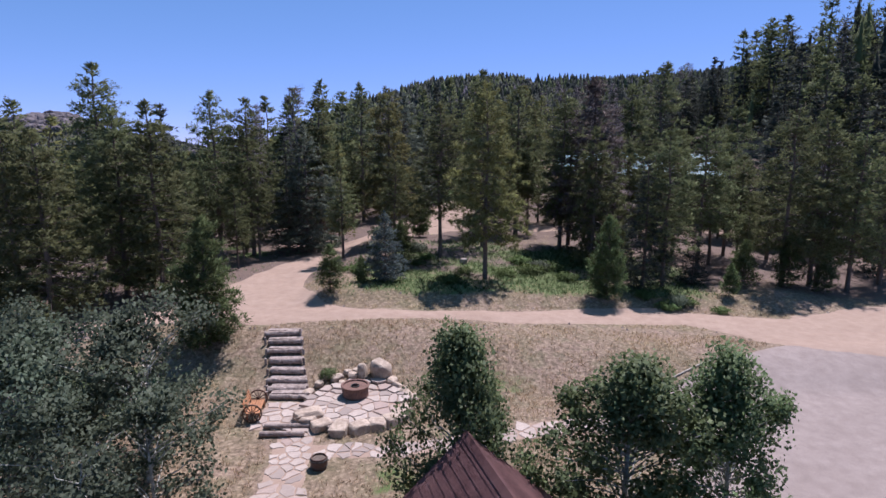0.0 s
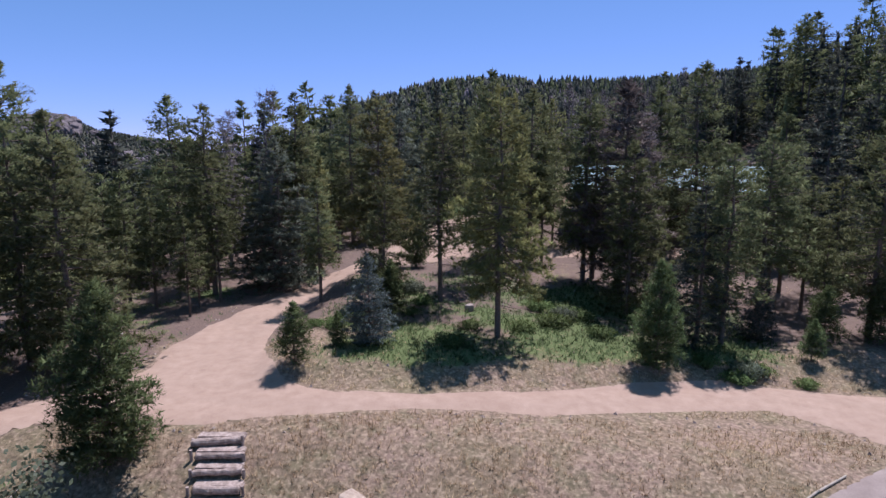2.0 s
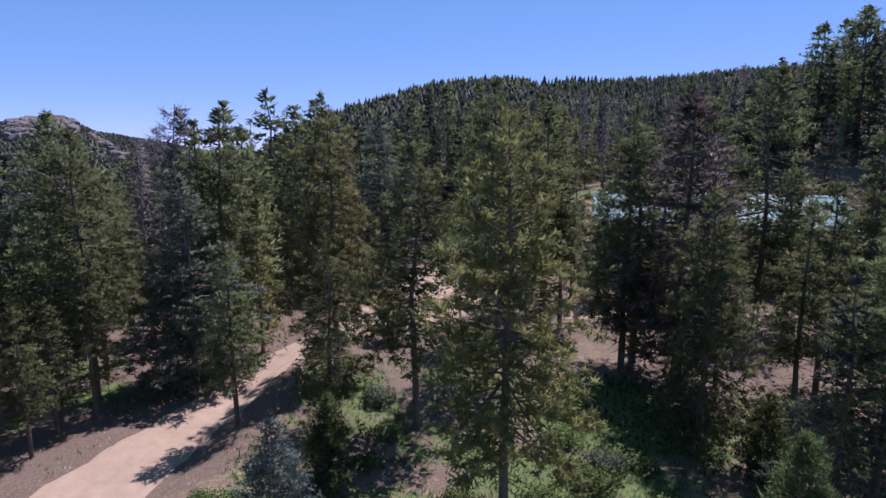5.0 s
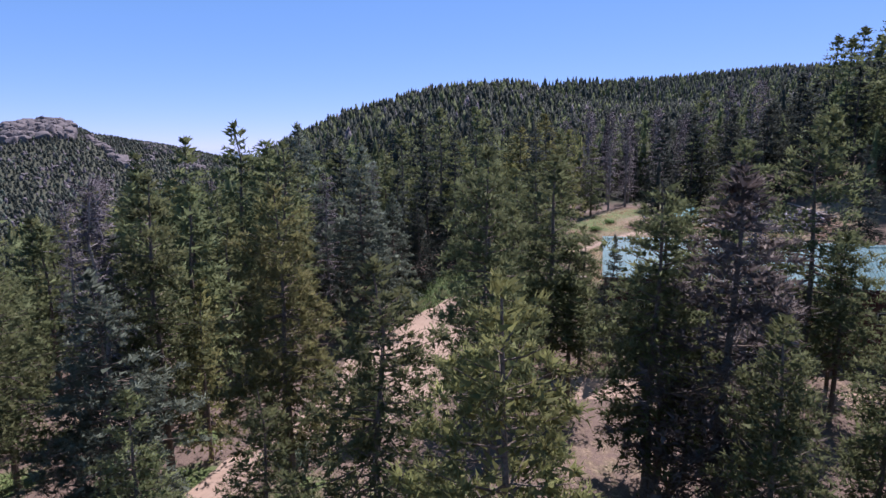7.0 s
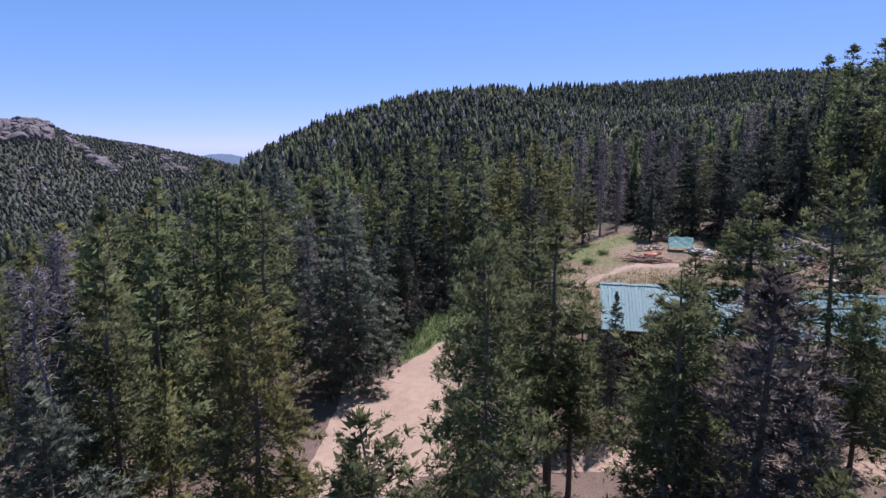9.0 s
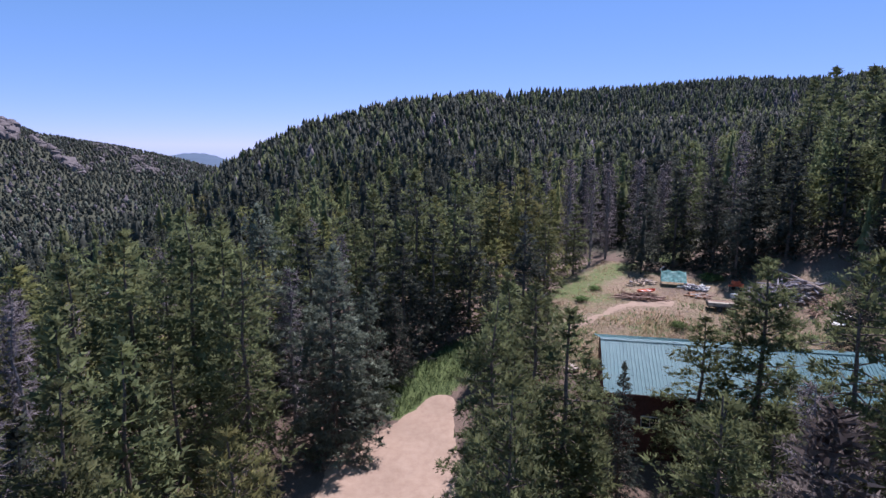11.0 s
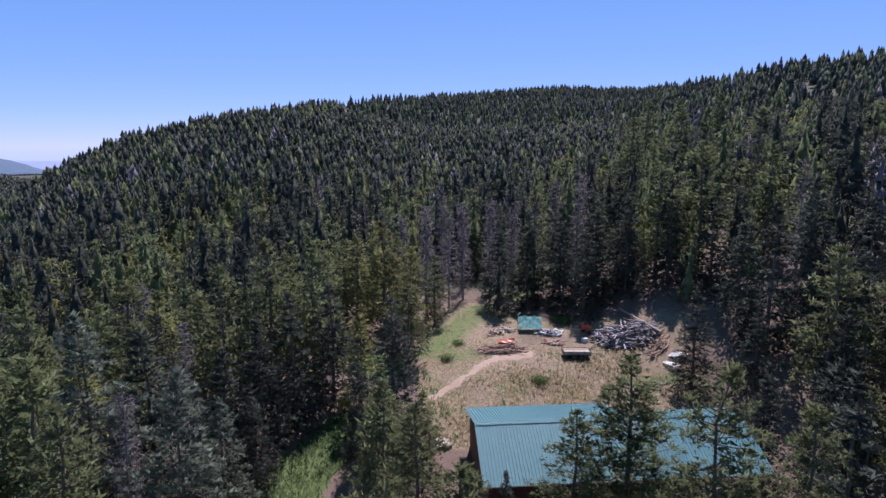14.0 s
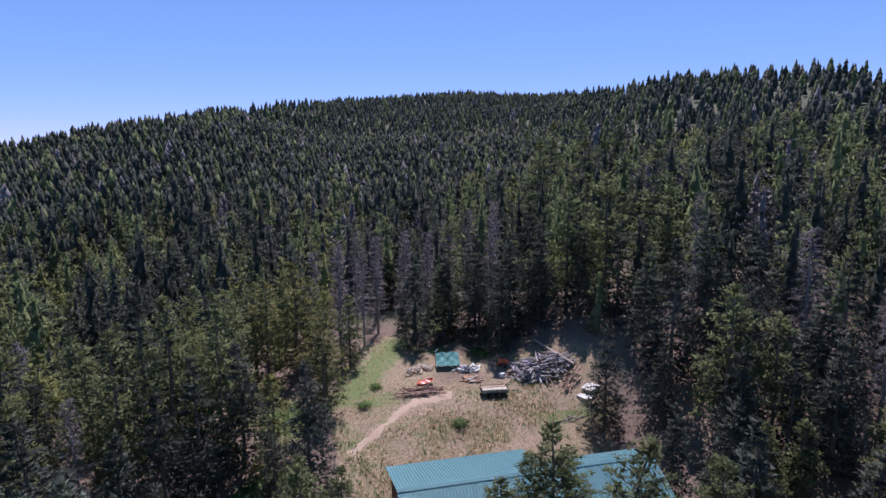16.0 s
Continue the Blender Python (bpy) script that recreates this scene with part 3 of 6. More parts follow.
def joined(pieces):
    vs, fs, n = [], [], 0
    for v, f in pieces:
        vs.append(v)
        fs.append(f + n)
        n += len(v)
    return np.concatenate(vs), np.concatenate(fs)


def blades(base, out, length, width, rng):
    """One narrow triangle for each base point, leading out along its way."""
    n = len(base)
    out = out / (np.linalg.norm(out, axis=1)[:, None] + 1e-9)
    s = np.cross(out, rng.normal(size=(n, 3)))
    s /= np.linalg.norm(s, axis=1)[:, None] + 1e-9
    length, width = np.broadcast_to(length, n)[:, None], np.broadcast_to(width, n)[:, None]
    v = np.stack([base - s * width / 2, base + s * width / 2, base + out * length], 1).reshape(-1, 3)
    return v, np.arange(3 * n).reshape(-1, 3)


def soft_normals(v, P, rng, mix=0.5, up=1.15):
    """Normals that lead away from the trunk, so that a crown shades as a soft mass."""
    out = P.copy()
    out[:, 2] = 0
    out /= np.linalg.norm(out, axis=1)[:, None] + 1e-6
    n = out + [0, 0, up] + rng.normal(size=P.shape) * mix
    n /= np.linalg.norm(n, axis=1)[:, None] + 1e-9
    return np.repeat(n, len(v) // len(P), 0)


def tiers(seed, n, sides, r, shape, clear=0.08, ragged=0.3):
    """A close crown at unit height: ragged whorls of boughs, one drooping over the next."""
    rng = np.random.default_rng(seed)
    vs, fs, ns = [], [], []
    lean = rng.normal(size=2) * 0.25
    for k in range(n):
        t = (k + 0.5 * rng.random()) / n
        w = r * min(1.0, 1.25 * (1 - t) ** shape) * min(1.0, 0.78 + 2 * t) * (0.85 + 0.3 * rng.random())
        rim, top = clear + (0.97 - clear) * t - 0.25 * w, min(1.0, clear + (0.97 - clear) * (t + 2.3 / n) + 0.15 * w)
        a = np.linspace(0, 2 * np.pi, sides, endpoint=False) + rng.random() * 6.28 + rng.normal(size=sides) * 0.15
        q = w * (1 - ragged + 2 * ragged * rng.random(sides)) * (1 + 0.2 * (np.arange(sides) % 2)) * (1 + 0.12 * np.cos(a - lean[0] * 9))
        ring = np.column_stack([np.cos(a) * q, np.sin(a) * q, rim - 0.2 * q + rng.normal(size=sides) * 0.12 * w])
        vs.append(np.concatenate([[[0, 0, top]], ring]))
        i = np.arange(sides)
        fs.append(np.stack([1 + i, 1 + (i + 1) % sides, 0 * i], 1) + k * (sides + 1))
        out = np.column_stack([np.cos(a), np.sin(a), 0.10 + 0.2 * rng.normal(size=sides)])
        ns.append(np.concatenate([[[*rng.normal(size=2) * 0.25, 0.6]], out]))
    nn = np.concatenate(ns)
    return np.concatenate(vs), np.concatenate(fs), nn / np.linalg.norm(nn, axis=1)[:, None]


def conifer(seed, h=14.0, reach=2.5, clear=0.15, n_branch=90, clumps=4.2, per=20, puff=0.42, fat=0.28, droop=-0.2, shape=0.75, ragged=0.3, flat=0.7, wood=True, layers=0, lift=0.42, long=0.46, core=8):
    """Trunk with limbs, and a crown of needle tufts gathered in clumps along whorled boughs."""
    rng = np.random.default_rng(seed)
    wob = rng.normal(size=(7, 2)) * 0.010 * h * np.linspace(0, 1, 7)[:, None]
    spine = np.column_stack([wob, np.linspace(-0.3, h * 0.985, 7)])
    woods = [tube(spine, np.linspace(0.0145 * h, 0.002 * h, 7), 8)]
    t = np.sort(rng.random(n_branch) ** 1.05)
    if layers:
        t = np.clip(np.round(t * layers) / layers + rng.normal(size=n_branch) * 0.008, 0, 1)
    z = h * (clear + (1 - clear) * 0.985 * t)
    az = np.arange(n_branch) * 2.399 + rng.normal(size=n_branch) * 0.4
    prof = np.minimum(1.0, (1 - t) ** shape * 1.28) * np.minimum(1, 0.72 + t * 2.5) + 0.10 * (1 - t ** 6)
    lop = 1 + 0.2 * np.sin(az + rng.random() * 6) * np.sin(t * 7 + rng.random() * 6)
    rag = ragged * (1 - 0.45 * t)
    L = reach * prof * lop * (1 - rag + 2 * rag * rng.random(n_branch))
    rise = droop + 1.0 * t ** 2 + rng.normal(size=n_branch) * 0.10
    ax = np.column_stack([np.interp(z, spine[:, 2], spine[:, 0]), np.interp(z, spine[:, 2], spine[:, 1]), z])
    dirs = np.column_stack([np.cos(az), np.sin(az), rise])
    side = np.column_stack([-np.sin(az), np.cos(az), 0 * az])
    if wood:
        for k in range(0, n_branch):
            if L[k] > 0.95:
                e = ax[k] + dirs[k] * L[k] * 0.85
                mid = ax[k] + dirs[k] * L[k] * 0.45 - np.array([0, 0, 0.04 * L[k]])
                woods.append(tube([ax[k], mid, e], [0.016 + 0.012 * L[k], 0.012 + 0.006 * L[k], 0.006], 3))
        for k in range(9):
            a, zz, l = rng.random() * 6.28, h * clear * (0.35 + 0.75 * rng.random()), reach * (0.25 + 0.35 * rng.random())
            c = np.array([0, 0, zz])
            woods.append(tube([c, c + np.array([math.cos(a), math.sin(a), -0.25]) * l], [0.025, 0.006], 3))
    # clumps: one at the tip of each bough, the others staggered to its sides
    many = np.maximum(1, np.round(clumps * (L / reach) ** 0.9)).astype(int)
    b = np.repeat(np.arange(n_branch), many)
    at = np.concatenate([np.arange(m) for m in many])
    s = 1.0 - (at / np.maximum(many[b], 1)) * 0.72 - 0.06 * rng.random(len(b))
    lat = np.where(at > 0, np.where(at % 2 > 0, 1, -1) * (0.12 + 0.3 * rng.random(len(b))) * (1.2 - s), 0)
    c = ax[b] + dirs[b] * (L[b] * s)[:, None] + side[b] * (L[b] * lat)[:, None]
    c[:, 2] += -0.12 * L[b] * s * s + rng.normal(size=len(b)) * 0.05 * reach
    R = puff * (0.7 + 0.6 * rng.random(len(b))) * np.clip(0.45 + 0.8 * prof[b], 0, 1)
    n = len(b) * per
    q = np.repeat(np.arange(len(b)), per)
    d = rng.normal(size=(n, 3))
    d /= np.linalg.norm(d, axis=1)[:, None] + 1e-9
    puffy = d * [1, 1, flat]
    broad = np.tile(np.arange(per) < max(2, per // 5), len(b))
    P = c[q] + puffy * (R[q] * np.where(broad, 0.15, 0.9 * rng.random(n) ** 0.45))[:, None]
    way = puffy * 0.7 + dirs[b][q] * 0.3 + [0, 0, 0.15] + rng.normal(size=(n, 3)) * 0.4
    tops = np.column_stack([rng.normal(size=(20, 2)) * 0.003 * h, h * (0.90 + 0.09 * rng.random(20))]) + np.r_[spine[-1, :2], 0]
    P = np.concatenate([P, tops])
    tip_way = np.column_stack([rng.normal(size=(20, 2)) * 0.6, np.full(20, 1.0)])
    way, puffy = np.concatenate([way, tip_way]), np.concatenate([puffy, tip_way])
    broad = np.concatenate([broad, np.zeros(20, bool)])
    ln = np.concatenate([R[q], np.full(20, puff * 0.8)]) * np.where(broad, 0.62, long) * (0.6 + 0.8 * rng.random(len(P)))
    v, f = blades(P, way, ln, ln * np.where(broad, 0.22 + fat, fat), rng)
    trunk_out = P * [1, 1, 0]
    trunk_out /= np.linalg.norm(trunk_out, axis=1)[:, None] + 1e-6
    nn = puffy * 1.2 + trunk_out * 0.15 + [0, 0, lift] + rng.normal(size=P.shape) * 0.12
    nn /= np.linalg.norm(nn, axis=1)[:, None] + 1e-9
    nn = np.repeat(nn, 3, 0)
    if core:
        # short shaded sprays close to the trunk
        m = n_branch * core
        k = np.repeat(np.arange(n_branch), core)
        u = 0.10 + 0.55 * rng.random(m)
        p = ax[k] + dirs[k] * (L[k] * u)[:, None] + side[k] * (L[k] * 0.3 * rng.normal(size=m))[:, None] + rng.normal(size=(m, 3)) * 0.03 * reach
        w = dirs[k] + side[k] * rng.normal(size=m)[:, None] + rng.normal(size=(m, 3)) * 0.3
        lk = puff * (0.6 + 0.6 * rng.random(m))
        kv, kf = blades(p, w, lk, lk * (0.15 + fat), rng)
        kn = w * [1, 1, 0.3] + [0, 0, 0.25]
        kn /= np.linalg.norm(kn, axis=1)[:, None] + 1e-9
        v, f = joined([(v, f), (kv, kf)])
        nn = np.concatenate([nn, np.repeat(kn, 3, 0)])
    return joined(woods), (v, f, nn)


def snag(seed, h=14.0, reach=1.6, n_branch=85, twigs=34):
    """A dead conifer: bare drooping limbs and a haze of fine twigs."""
    rng = np.random.default_rng(seed)
    spine = np.column_stack([rng.normal(size=(6, 2)) * 0.01 * h * np.linspace(0, 1, 6)[:, None], np.linspace(-0.3, h, 6)])
    woods = [tube(spine, np.linspace(0.013 * h, 0.0015 * h, 6), 8)]
    P, W = [], []
    for k in range(n_branch):
        t = k / n_branch
        z, a = h * (0.14 + 0.85 * t), k * 2.399 + rng.normal() * 0.4
        l = reach * (0.25 + 0.85 * (1 - t) ** 0.8) * (0.55 + 0.7 * rng.random())
        root = np.array([np.interp(z, spine[:, 2], spine[:, 0]), np.interp(z, spine[:, 2], spine[:, 1]), z])
        way = np.array([math.cos(a), math.sin(a), -0.18 + 0.5 * t + rng.normal() * 0.12])
        tip = root + way * l - np.array([0, 0, 0.1 * l])
        woods.append(tube([root, (root + tip) / 2 + [0, 0, 0.05 * l], tip], [0.03, 0.02, 0.007], 3))
        u = rng.random(twigs) ** 0.7
        P.append(root + way * (l * u)[:, None] + rng.normal(size=(twigs, 3)) * 0.05)
        W.append(way * 0.7 + rng.normal(size=(twigs, 3)) * 0.75 + [0, 0, -0.15])
    P, W = np.concatenate(P), np.concatenate(W)
    ln = 0.5 * (0.5 + 0.8 * rng.random(len(P)))
    v, f = blades(P, W, ln, 0.035, rng)
    return joined(woods), (v, f, soft_normals(v, P, rng, 0.5))


def broadleaf(seed, h=8.0, r=2.4, clear=0.25, lobes=26, leaves=230, size=0.13, stems=1):
    """Pale trunk with forking limbs and many small leaves in uneven clumps."""
    rng = np.random.default_rng(seed)
    woods, pts, outs = [], [], []
    for st in range(stems):
        a0 = rng.random() * 6.28
        foot = np.array([math.cos(a0), math.sin(a0), 0]) * (0.5 * r * (stems > 1))
        spine = np.column_stack([np.linspace(0, 1, 6)[:, None] * rng.normal(size=2) * 0.07 * h + foot[:2], np.linspace(-0.2, h * 0.95, 6)])
        woods.append(tube(spine, np.linspace(0.014 * h, 0.003 * h, 6), 7))
        for k in range(lobes // stems):
            t = rng.random() ** 0.8
            z = h * (clear + (0.97 - clear) * t)
            wide = math.sqrt(max(0.05, 1 - abs(2 * t - 0.75) ** 2.2)) if stems > 1 else 0.14 + 1.0 * (1 - t) ** 0.7 * min(1.0, 0.75 + 2 * t)
            a = rng.random() * 6.28
            l = r * wide * (0.45 + 0.6 * rng.random()) * (0.85 + 0.3 * math.sin(2 * a + 6 * t + seed))
            root = np.array([np.interp(z * 0.9, spine[:, 2], spine[:, 0]), np.interp(z * 0.9, spine[:, 2], spine[:, 1]), z * 0.9])
            tip = root + np.array([math.cos(a) * l, math.sin(a) * l, 0.10 * h + 0.25 * l])
            woods.append(tube([root, (root + tip) / 2 + rng.normal(size=3) * 0.1, tip], [0.035, 0.022, 0.008], 4))
            c = rng.normal(size=(leaves, 3))
            c *= ((1.2 if stems == 1 else 1.1) * rng.random(leaves) ** 0.58 / (np.linalg.norm(c, axis=1) + 1e-9))[:, None]
            pts.append(tip * 0.94 + root * 0.06 + c * np.array([0.23, 0.23, 0.22]) * r * (0.5 + 0.7 * rng.random()))
            outs.append(c)
    p = np.concatenate(pts)
    n = len(p)
    u = rng.normal(size=(n, 3))
    u /= np.linalg.norm(u, axis=1)[:, None]
    w = np.cross(u, rng.normal(size=(n, 3)))
    w /= np.linalg.norm(w, axis=1)[:, None]
    s = (size * (0.6 + 0.8 * rng.random(n)))[:, None]
    v = np.stack([p - u * s * 0.6, p + w * s * 0.42, p + u * s * 0.6, p - w * s * 0.42], 1).reshape(-1, 3)
    i = np.arange(n) * 4
    f = np.concatenate([np.stack([i, i + 1, i + 2], 1), np.stack([i, i + 2, i + 3], 1)])
    c = p * [1, 1, 0.6] - [0, 0, h * 0.3]
    soft = 0.5 * c / (np.linalg.norm(c, axis=1)[:, None] + 1e-6) + 0.9 * np.concatenate(outs) + [0, 0, 0.3] + 0.4 * rng.normal(size=(n, 3))
    soft /= np.linalg.norm(soft, axis=1)[:, None] + 1e-9
    return joined(woods), (v, f, np.repeat(soft, 4, 0))


KINDS = {}


def kind(name, h, made, bark, leaf):
    """Keeps the two meshes of a kind of tree, built at height h."""
    (wv, wf), (cv, cf, cn) = made
    KINDS.setdefault(name, []).append((h, tri_mesh("trunk", wv, wf, bark, True), tri_mesh("crown", cv, cf, leaf, True, cn)))


for s in range(5):
    kind("pine", 14, conifer(10 + s, 14, 2.35 + 0.15 * s, 0.16 + 0.03 * s, 84, 4.8, 30, 0.42, 0.33, -0.20, 0.72, long=0.38), BARK, PINE)
for s in range(4):
    kind("near_pine", 14, conifer(110 + s, 14, 2.3 + 0.15 * s, 0.16 + 0.05 * s, 92, 5.0, 42, 0.40, 0.30, -0.20, 0.68, long=0.36), BARK, PINE)
kind("dense_pine", 14, conifer(23, 14, 2.7, 0.07, 120, 5.4, 50, 0.40, 0.29, -0.1, 0.75, long=0.37), BARK, PINE)
kind("yellow_pine", 14, conifer(20, 14, 2.7, 0.22, 115, 5.8, 66, 0.38, 0.26, -0.2, 0.62, long=0.36), BARK, PINE_YELLOW)
for s in range(2):
    kind("rusty_pine", 14, conifer(25 + s, 14, 2.2, 0.10, 110, 4.8, 52, 0.42, 0.20, -0.15, 0.65, core=12, long=0.36), BARK, PINE_RUSTY)
    kind("slim_pine", 14, conifer(30 + s, 14, 1.9, 0.24, 80, 4.4, 32, 0.40, 0.33, shape=0.62, long=0.38), BARK, PINE)
for s in range(3):
    kind("spruce", 14, conifer(40 + s, 14, 2.8, 0.04, 115, 5.2, 25, 0.44, 0.28, -0.30, 0.95, 0.2, 0.4, layers=24), BARK, SPRUCE)
    kind("far_spruce", 14, conifer(80 + s, 14, 2.5, 0.05, 80, 3.2, 12, 0.56, 0.42, -0.30, 0.95, 0.2, 0.45, wood=False, layers=18, long=0.62, core=7), BARK, SPRUCE)
for s in range(6):
    kind("far_pine", 14, conifer(90 + s, 14, 2.1 + 0.1 * s, 0.10 + 0.025 * s, 66, 3.0, 13, 0.55, 0.42, -0.22, 0.72, wood=False, long=0.6, core=7), BARK, PINE)
for s in range(2):
    kind("light_pine", 14, conifer(100 + s, 14, 2.4, 0.12, 66, 3.0, 13, 0.55, 0.42, -0.22, 0.72, wood=False, long=0.6, core=7), BARK, PINE_YELLOW)
kind("blue_spruce", 6, conifer(50, 6, 1.5, 0.03, 150, 4.4, 34, 0.23, 0.26, 0.1, 0.9, 0.18, 0.5, layers=15), BARK, BLUE)
kind("grey_spruce", 12, conifer(51, 12, 3.0, 0.05, 130, 5.4, 54, 0.40, 0.29, -0.18, 0.8, 0.25, 0.4, layers=19, long=0.37), BARK, GREYGREEN)
for s in range(2):
    kind("young_fir", 5, conifer(55 + s, 5, 1.3, 0.03, 125, 3.6, 30, 0.27, 0.28, 0.3, 0.85, 0.2, 0.9), BARK, FIR)
kind("full_pine", 8, conifer(58, 8, 1.85, 0.02, 180, 4.4, 44, 0.34, 0.22, 0.35, 0.80, 0.22, 0.9), BARK, FIR)
for s in range(3):
    kind("snag", 14, snag(60 + s), DEADWOOD, TWIG)
for s in range(2):
    kind("aspen", 8, broadleaf(70 + s, 8, 3.0, 0.04, 120, 150, 0.125), ASPEN_BARK, ASPEN)
for s in range(2):
    kind("willow", 7, broadleaf(75 + s, 7, 3.6, 0.04, 105, 150, 0.125, 3), ASPEN_BARK, WILLOW)

TREE_TEXT = {
    "pine": ("pine_tree", "tall green lodgepole pine with a ragged crown"),
    "near_pine": ("pine_tree", "tall green lodgepole pine with a ragged crown"),
    "dense_pine": ("pine_tree", "full green pine with dense sunlit boughs"),
    "yellow_pine": ("pine_tree", "big pine with yellow-tinted olive-green needles"),
    "rusty_pine": ("pine_tree", "thinning pine with rusty brown needles"),
    "slim_pine": ("pine_tree", "slim lodgepole pine with a long bare trunk"),
    "spruce": ("spruce_tree", "dark green spruce with layered drooping boughs"),
    "far_spruce": ("spruce_tree", "dark green spruce deep in the woods"),
    "far_pine": ("pine_tree", "green lodgepole pine in the thick of the woods"),
    "light_pine": ("pine_tree", "yellow-green pine in the thick of the woods"),
    "grey_spruce": ("spruce_tree", "broad silvery grey-green spruce with layered boughs"),
    "blue_spruce": ("blue_spruce", "small silvery blue spruce beside the dirt road"),
    "young_fir": ("young_fir", "short bright green young fir, bushy to the ground"),
    "full_pine": ("pine_tree", "bushy dark green pine with boughs down to the ground"),
    "snag": ("dead_pine", "dead grey-purple pine with bare twigs"),
    "aspen": ("aspen_tree", "leafy aspen with small bright green leaves"),
    "willow": ("willow_tree", "wide grey-green tree with several pale stems"),
}
rng_tree = np.random.default_rng(7)


def plant(kind_name, x, y, h, spread=1.0, pick=None):
    opts = KINDS[kind_name]
    k = opts[int(rng_tree.integers(len(opts))) if pick is None else pick]
    name, label = TREE_TEXT[kind_name]
    ob = new(name)
    s = h / k[0]
    ob.matrix_basis = Matrix.LocRotScale((x, y, ground_z(x, y)), Euler((0, 0, rng_tree.random() * 6.28)), (s * spread, s * spread, s))
    tagged(ob, label, "tree", "trees of the forest")
    part("trunk", k[1], None, ob)
    part("crown", k[2], None, ob)
    return ob
# ---- where the trees stand ----
TREES = []


def row(kind_name, *spots):
    for s in spots:
        away = math.hypot(s[0] - 1, s[1] - 42)
        plant(("near_pine" if away < 30 else "pine" if away < 52 else "far_pine") if kind_name == "pine" else kind_name, *s)
        TREES.append(s[:2])


# round the bend of the road
# the second pine is dark green; its yellow stands in for sunlit boughs
row("yellow_pine", (3.4, 45.2, 15.2, 0.90), (-5.4, 59.6, 15.8, 0.9))
row("blue_spruce", (-4.3, 42.9, 5.3))
row("young_fir", (-7.9, 39.9, 3.4, 1.1), (-6.1, 42.6, 2.0), (-3.4, 47.2, 4.0))
row("full_pine", (12.3, 42.2, 6.3, 0.85))
row("slim_pine", (-9.2, 52.9, 9.2, 1.1), (13.8, 63.0, 15.7, 1.15))
row("pine", (-4.3, 52.4, 9.5), (-0.2, 52.6, 13.8), (4.8, 68.5, 18.6, 0.8), (18.1, 46.6, 12.6), (23.2, 51.8, 14.0), (12.5, 61.2, 16.8, 0.95))
row("spruce", (16.5, 46.6, 10.6), (21.0, 47.6, 5.4))
row("grey_spruce", (-3.2, 91.6, 11.5, 0.8), (-13.9, 59.2, 12.8, 1.05), (-13.1, 95.1, 19.3, 0.85), (-5.6, 86.6, 17.0, 0.9))
row("rusty_pine", (15.0, 58.7, 17.6, 1.2))
row("snag", (18.9, 64.9, 15.4), (-15.2, 61.9, 17.0))
# left of the bend
row("pine", (-18.9, 57.3, 15.3), (-27.1, 53.0, 11.7), (-24.5, 52.0, 10.2), (-23.0, 51.8, 10.6), (-21.2, 62.2, 13.2), (-27.2, 70, 12), (-25.4, 65.8, 17.2), (-27.8, 47.7, 17.2))
row("slim_pine", (-13.3, 63.4, 16.8), (-21.5, 52.6, 8.2), (-18.3, 51.0, 7.3), (-18.5, 53.2, 7.2))
row("pine", (-31, 43, 14))
row("dense_pine", (-23.1, 41.4, 13.4, 1.1), (-20.0, 40.4, 13.8, 1.1), (-27.0, 36.0, 13.0, 1.2), (-24.2, 34.8, 11.8, 1.2), (-30.5, 38.0, 12.5, 1.2))
row("snag", (-24.3, 77.8, 17.0))
row("slim_pine", (-25.6, 55.8, 9.0), (-20.4, 59.6, 10.5), (-29.5, 57.0, 11.5), (-26.0, 45.0, 12.0), (-17.6, 55.0, 9.0))
# right of the meadow
row("pine", (28.8, 48.1, 15.3), (32.1, 49.5, 15.0), (35.0, 48.8, 14.6), (23.8, 59.2, 12.9), (28.1, 54.5, 10.5), (39.1, 50.6, 15), (33, 50, 13.5), (29.5, 60, 13))
row("slim_pine", (26.4, 49.5, 7.0), (20.2, 55.5, 12.0), (17.0, 57.8, 11.0), (25.8, 55.2, 11.5))
row("young_fir", (24.6, 46.4, 4.0), (28.8, 47.2, 4.6), (19.5, 50.6, 3.2), (22.4, 44.0, 2.6), (15.6, 49.8, 4.2), (31.5, 46.6, 3.5))
# between the roads and the barn
row("pine", (26.3, 71.1, 20.5, 0.9), (36.0, 72.4, 15.8), (21.7, 80.0, 13.2, 1.3), (6.8, 73.3, 14.0), (9.0, 78.6, 16.4, 1.15), (20.5, 69.5, 12.5, 1.15), (28.0, 70.2, 12.8))
row("slim_pine", (8.9, 70.0, 17.6, 1.15), (10.4, 70.6, 12.2, 1.1), (23.0, 71.8, 9.5), (31.0, 75.2, 11.0), (33.5, 69.8, 12.0), (13.0, 78.6, 11.5))
row("near_pine", (4.1, 59.6, 17.6, 0.75, 3))
row("dense_pine", (24.6, 77.6, 18.2, 1.2), (13.7, 52.4, 12.8, 0.95))
row("spruce", (15.4, 78.3, 10.8, 0.75))
row("full_pine", (-2.6, 66.3, 6.0, 0.85))
row("light_pine", (-11.6, 64.8, 11.0, 0.85))
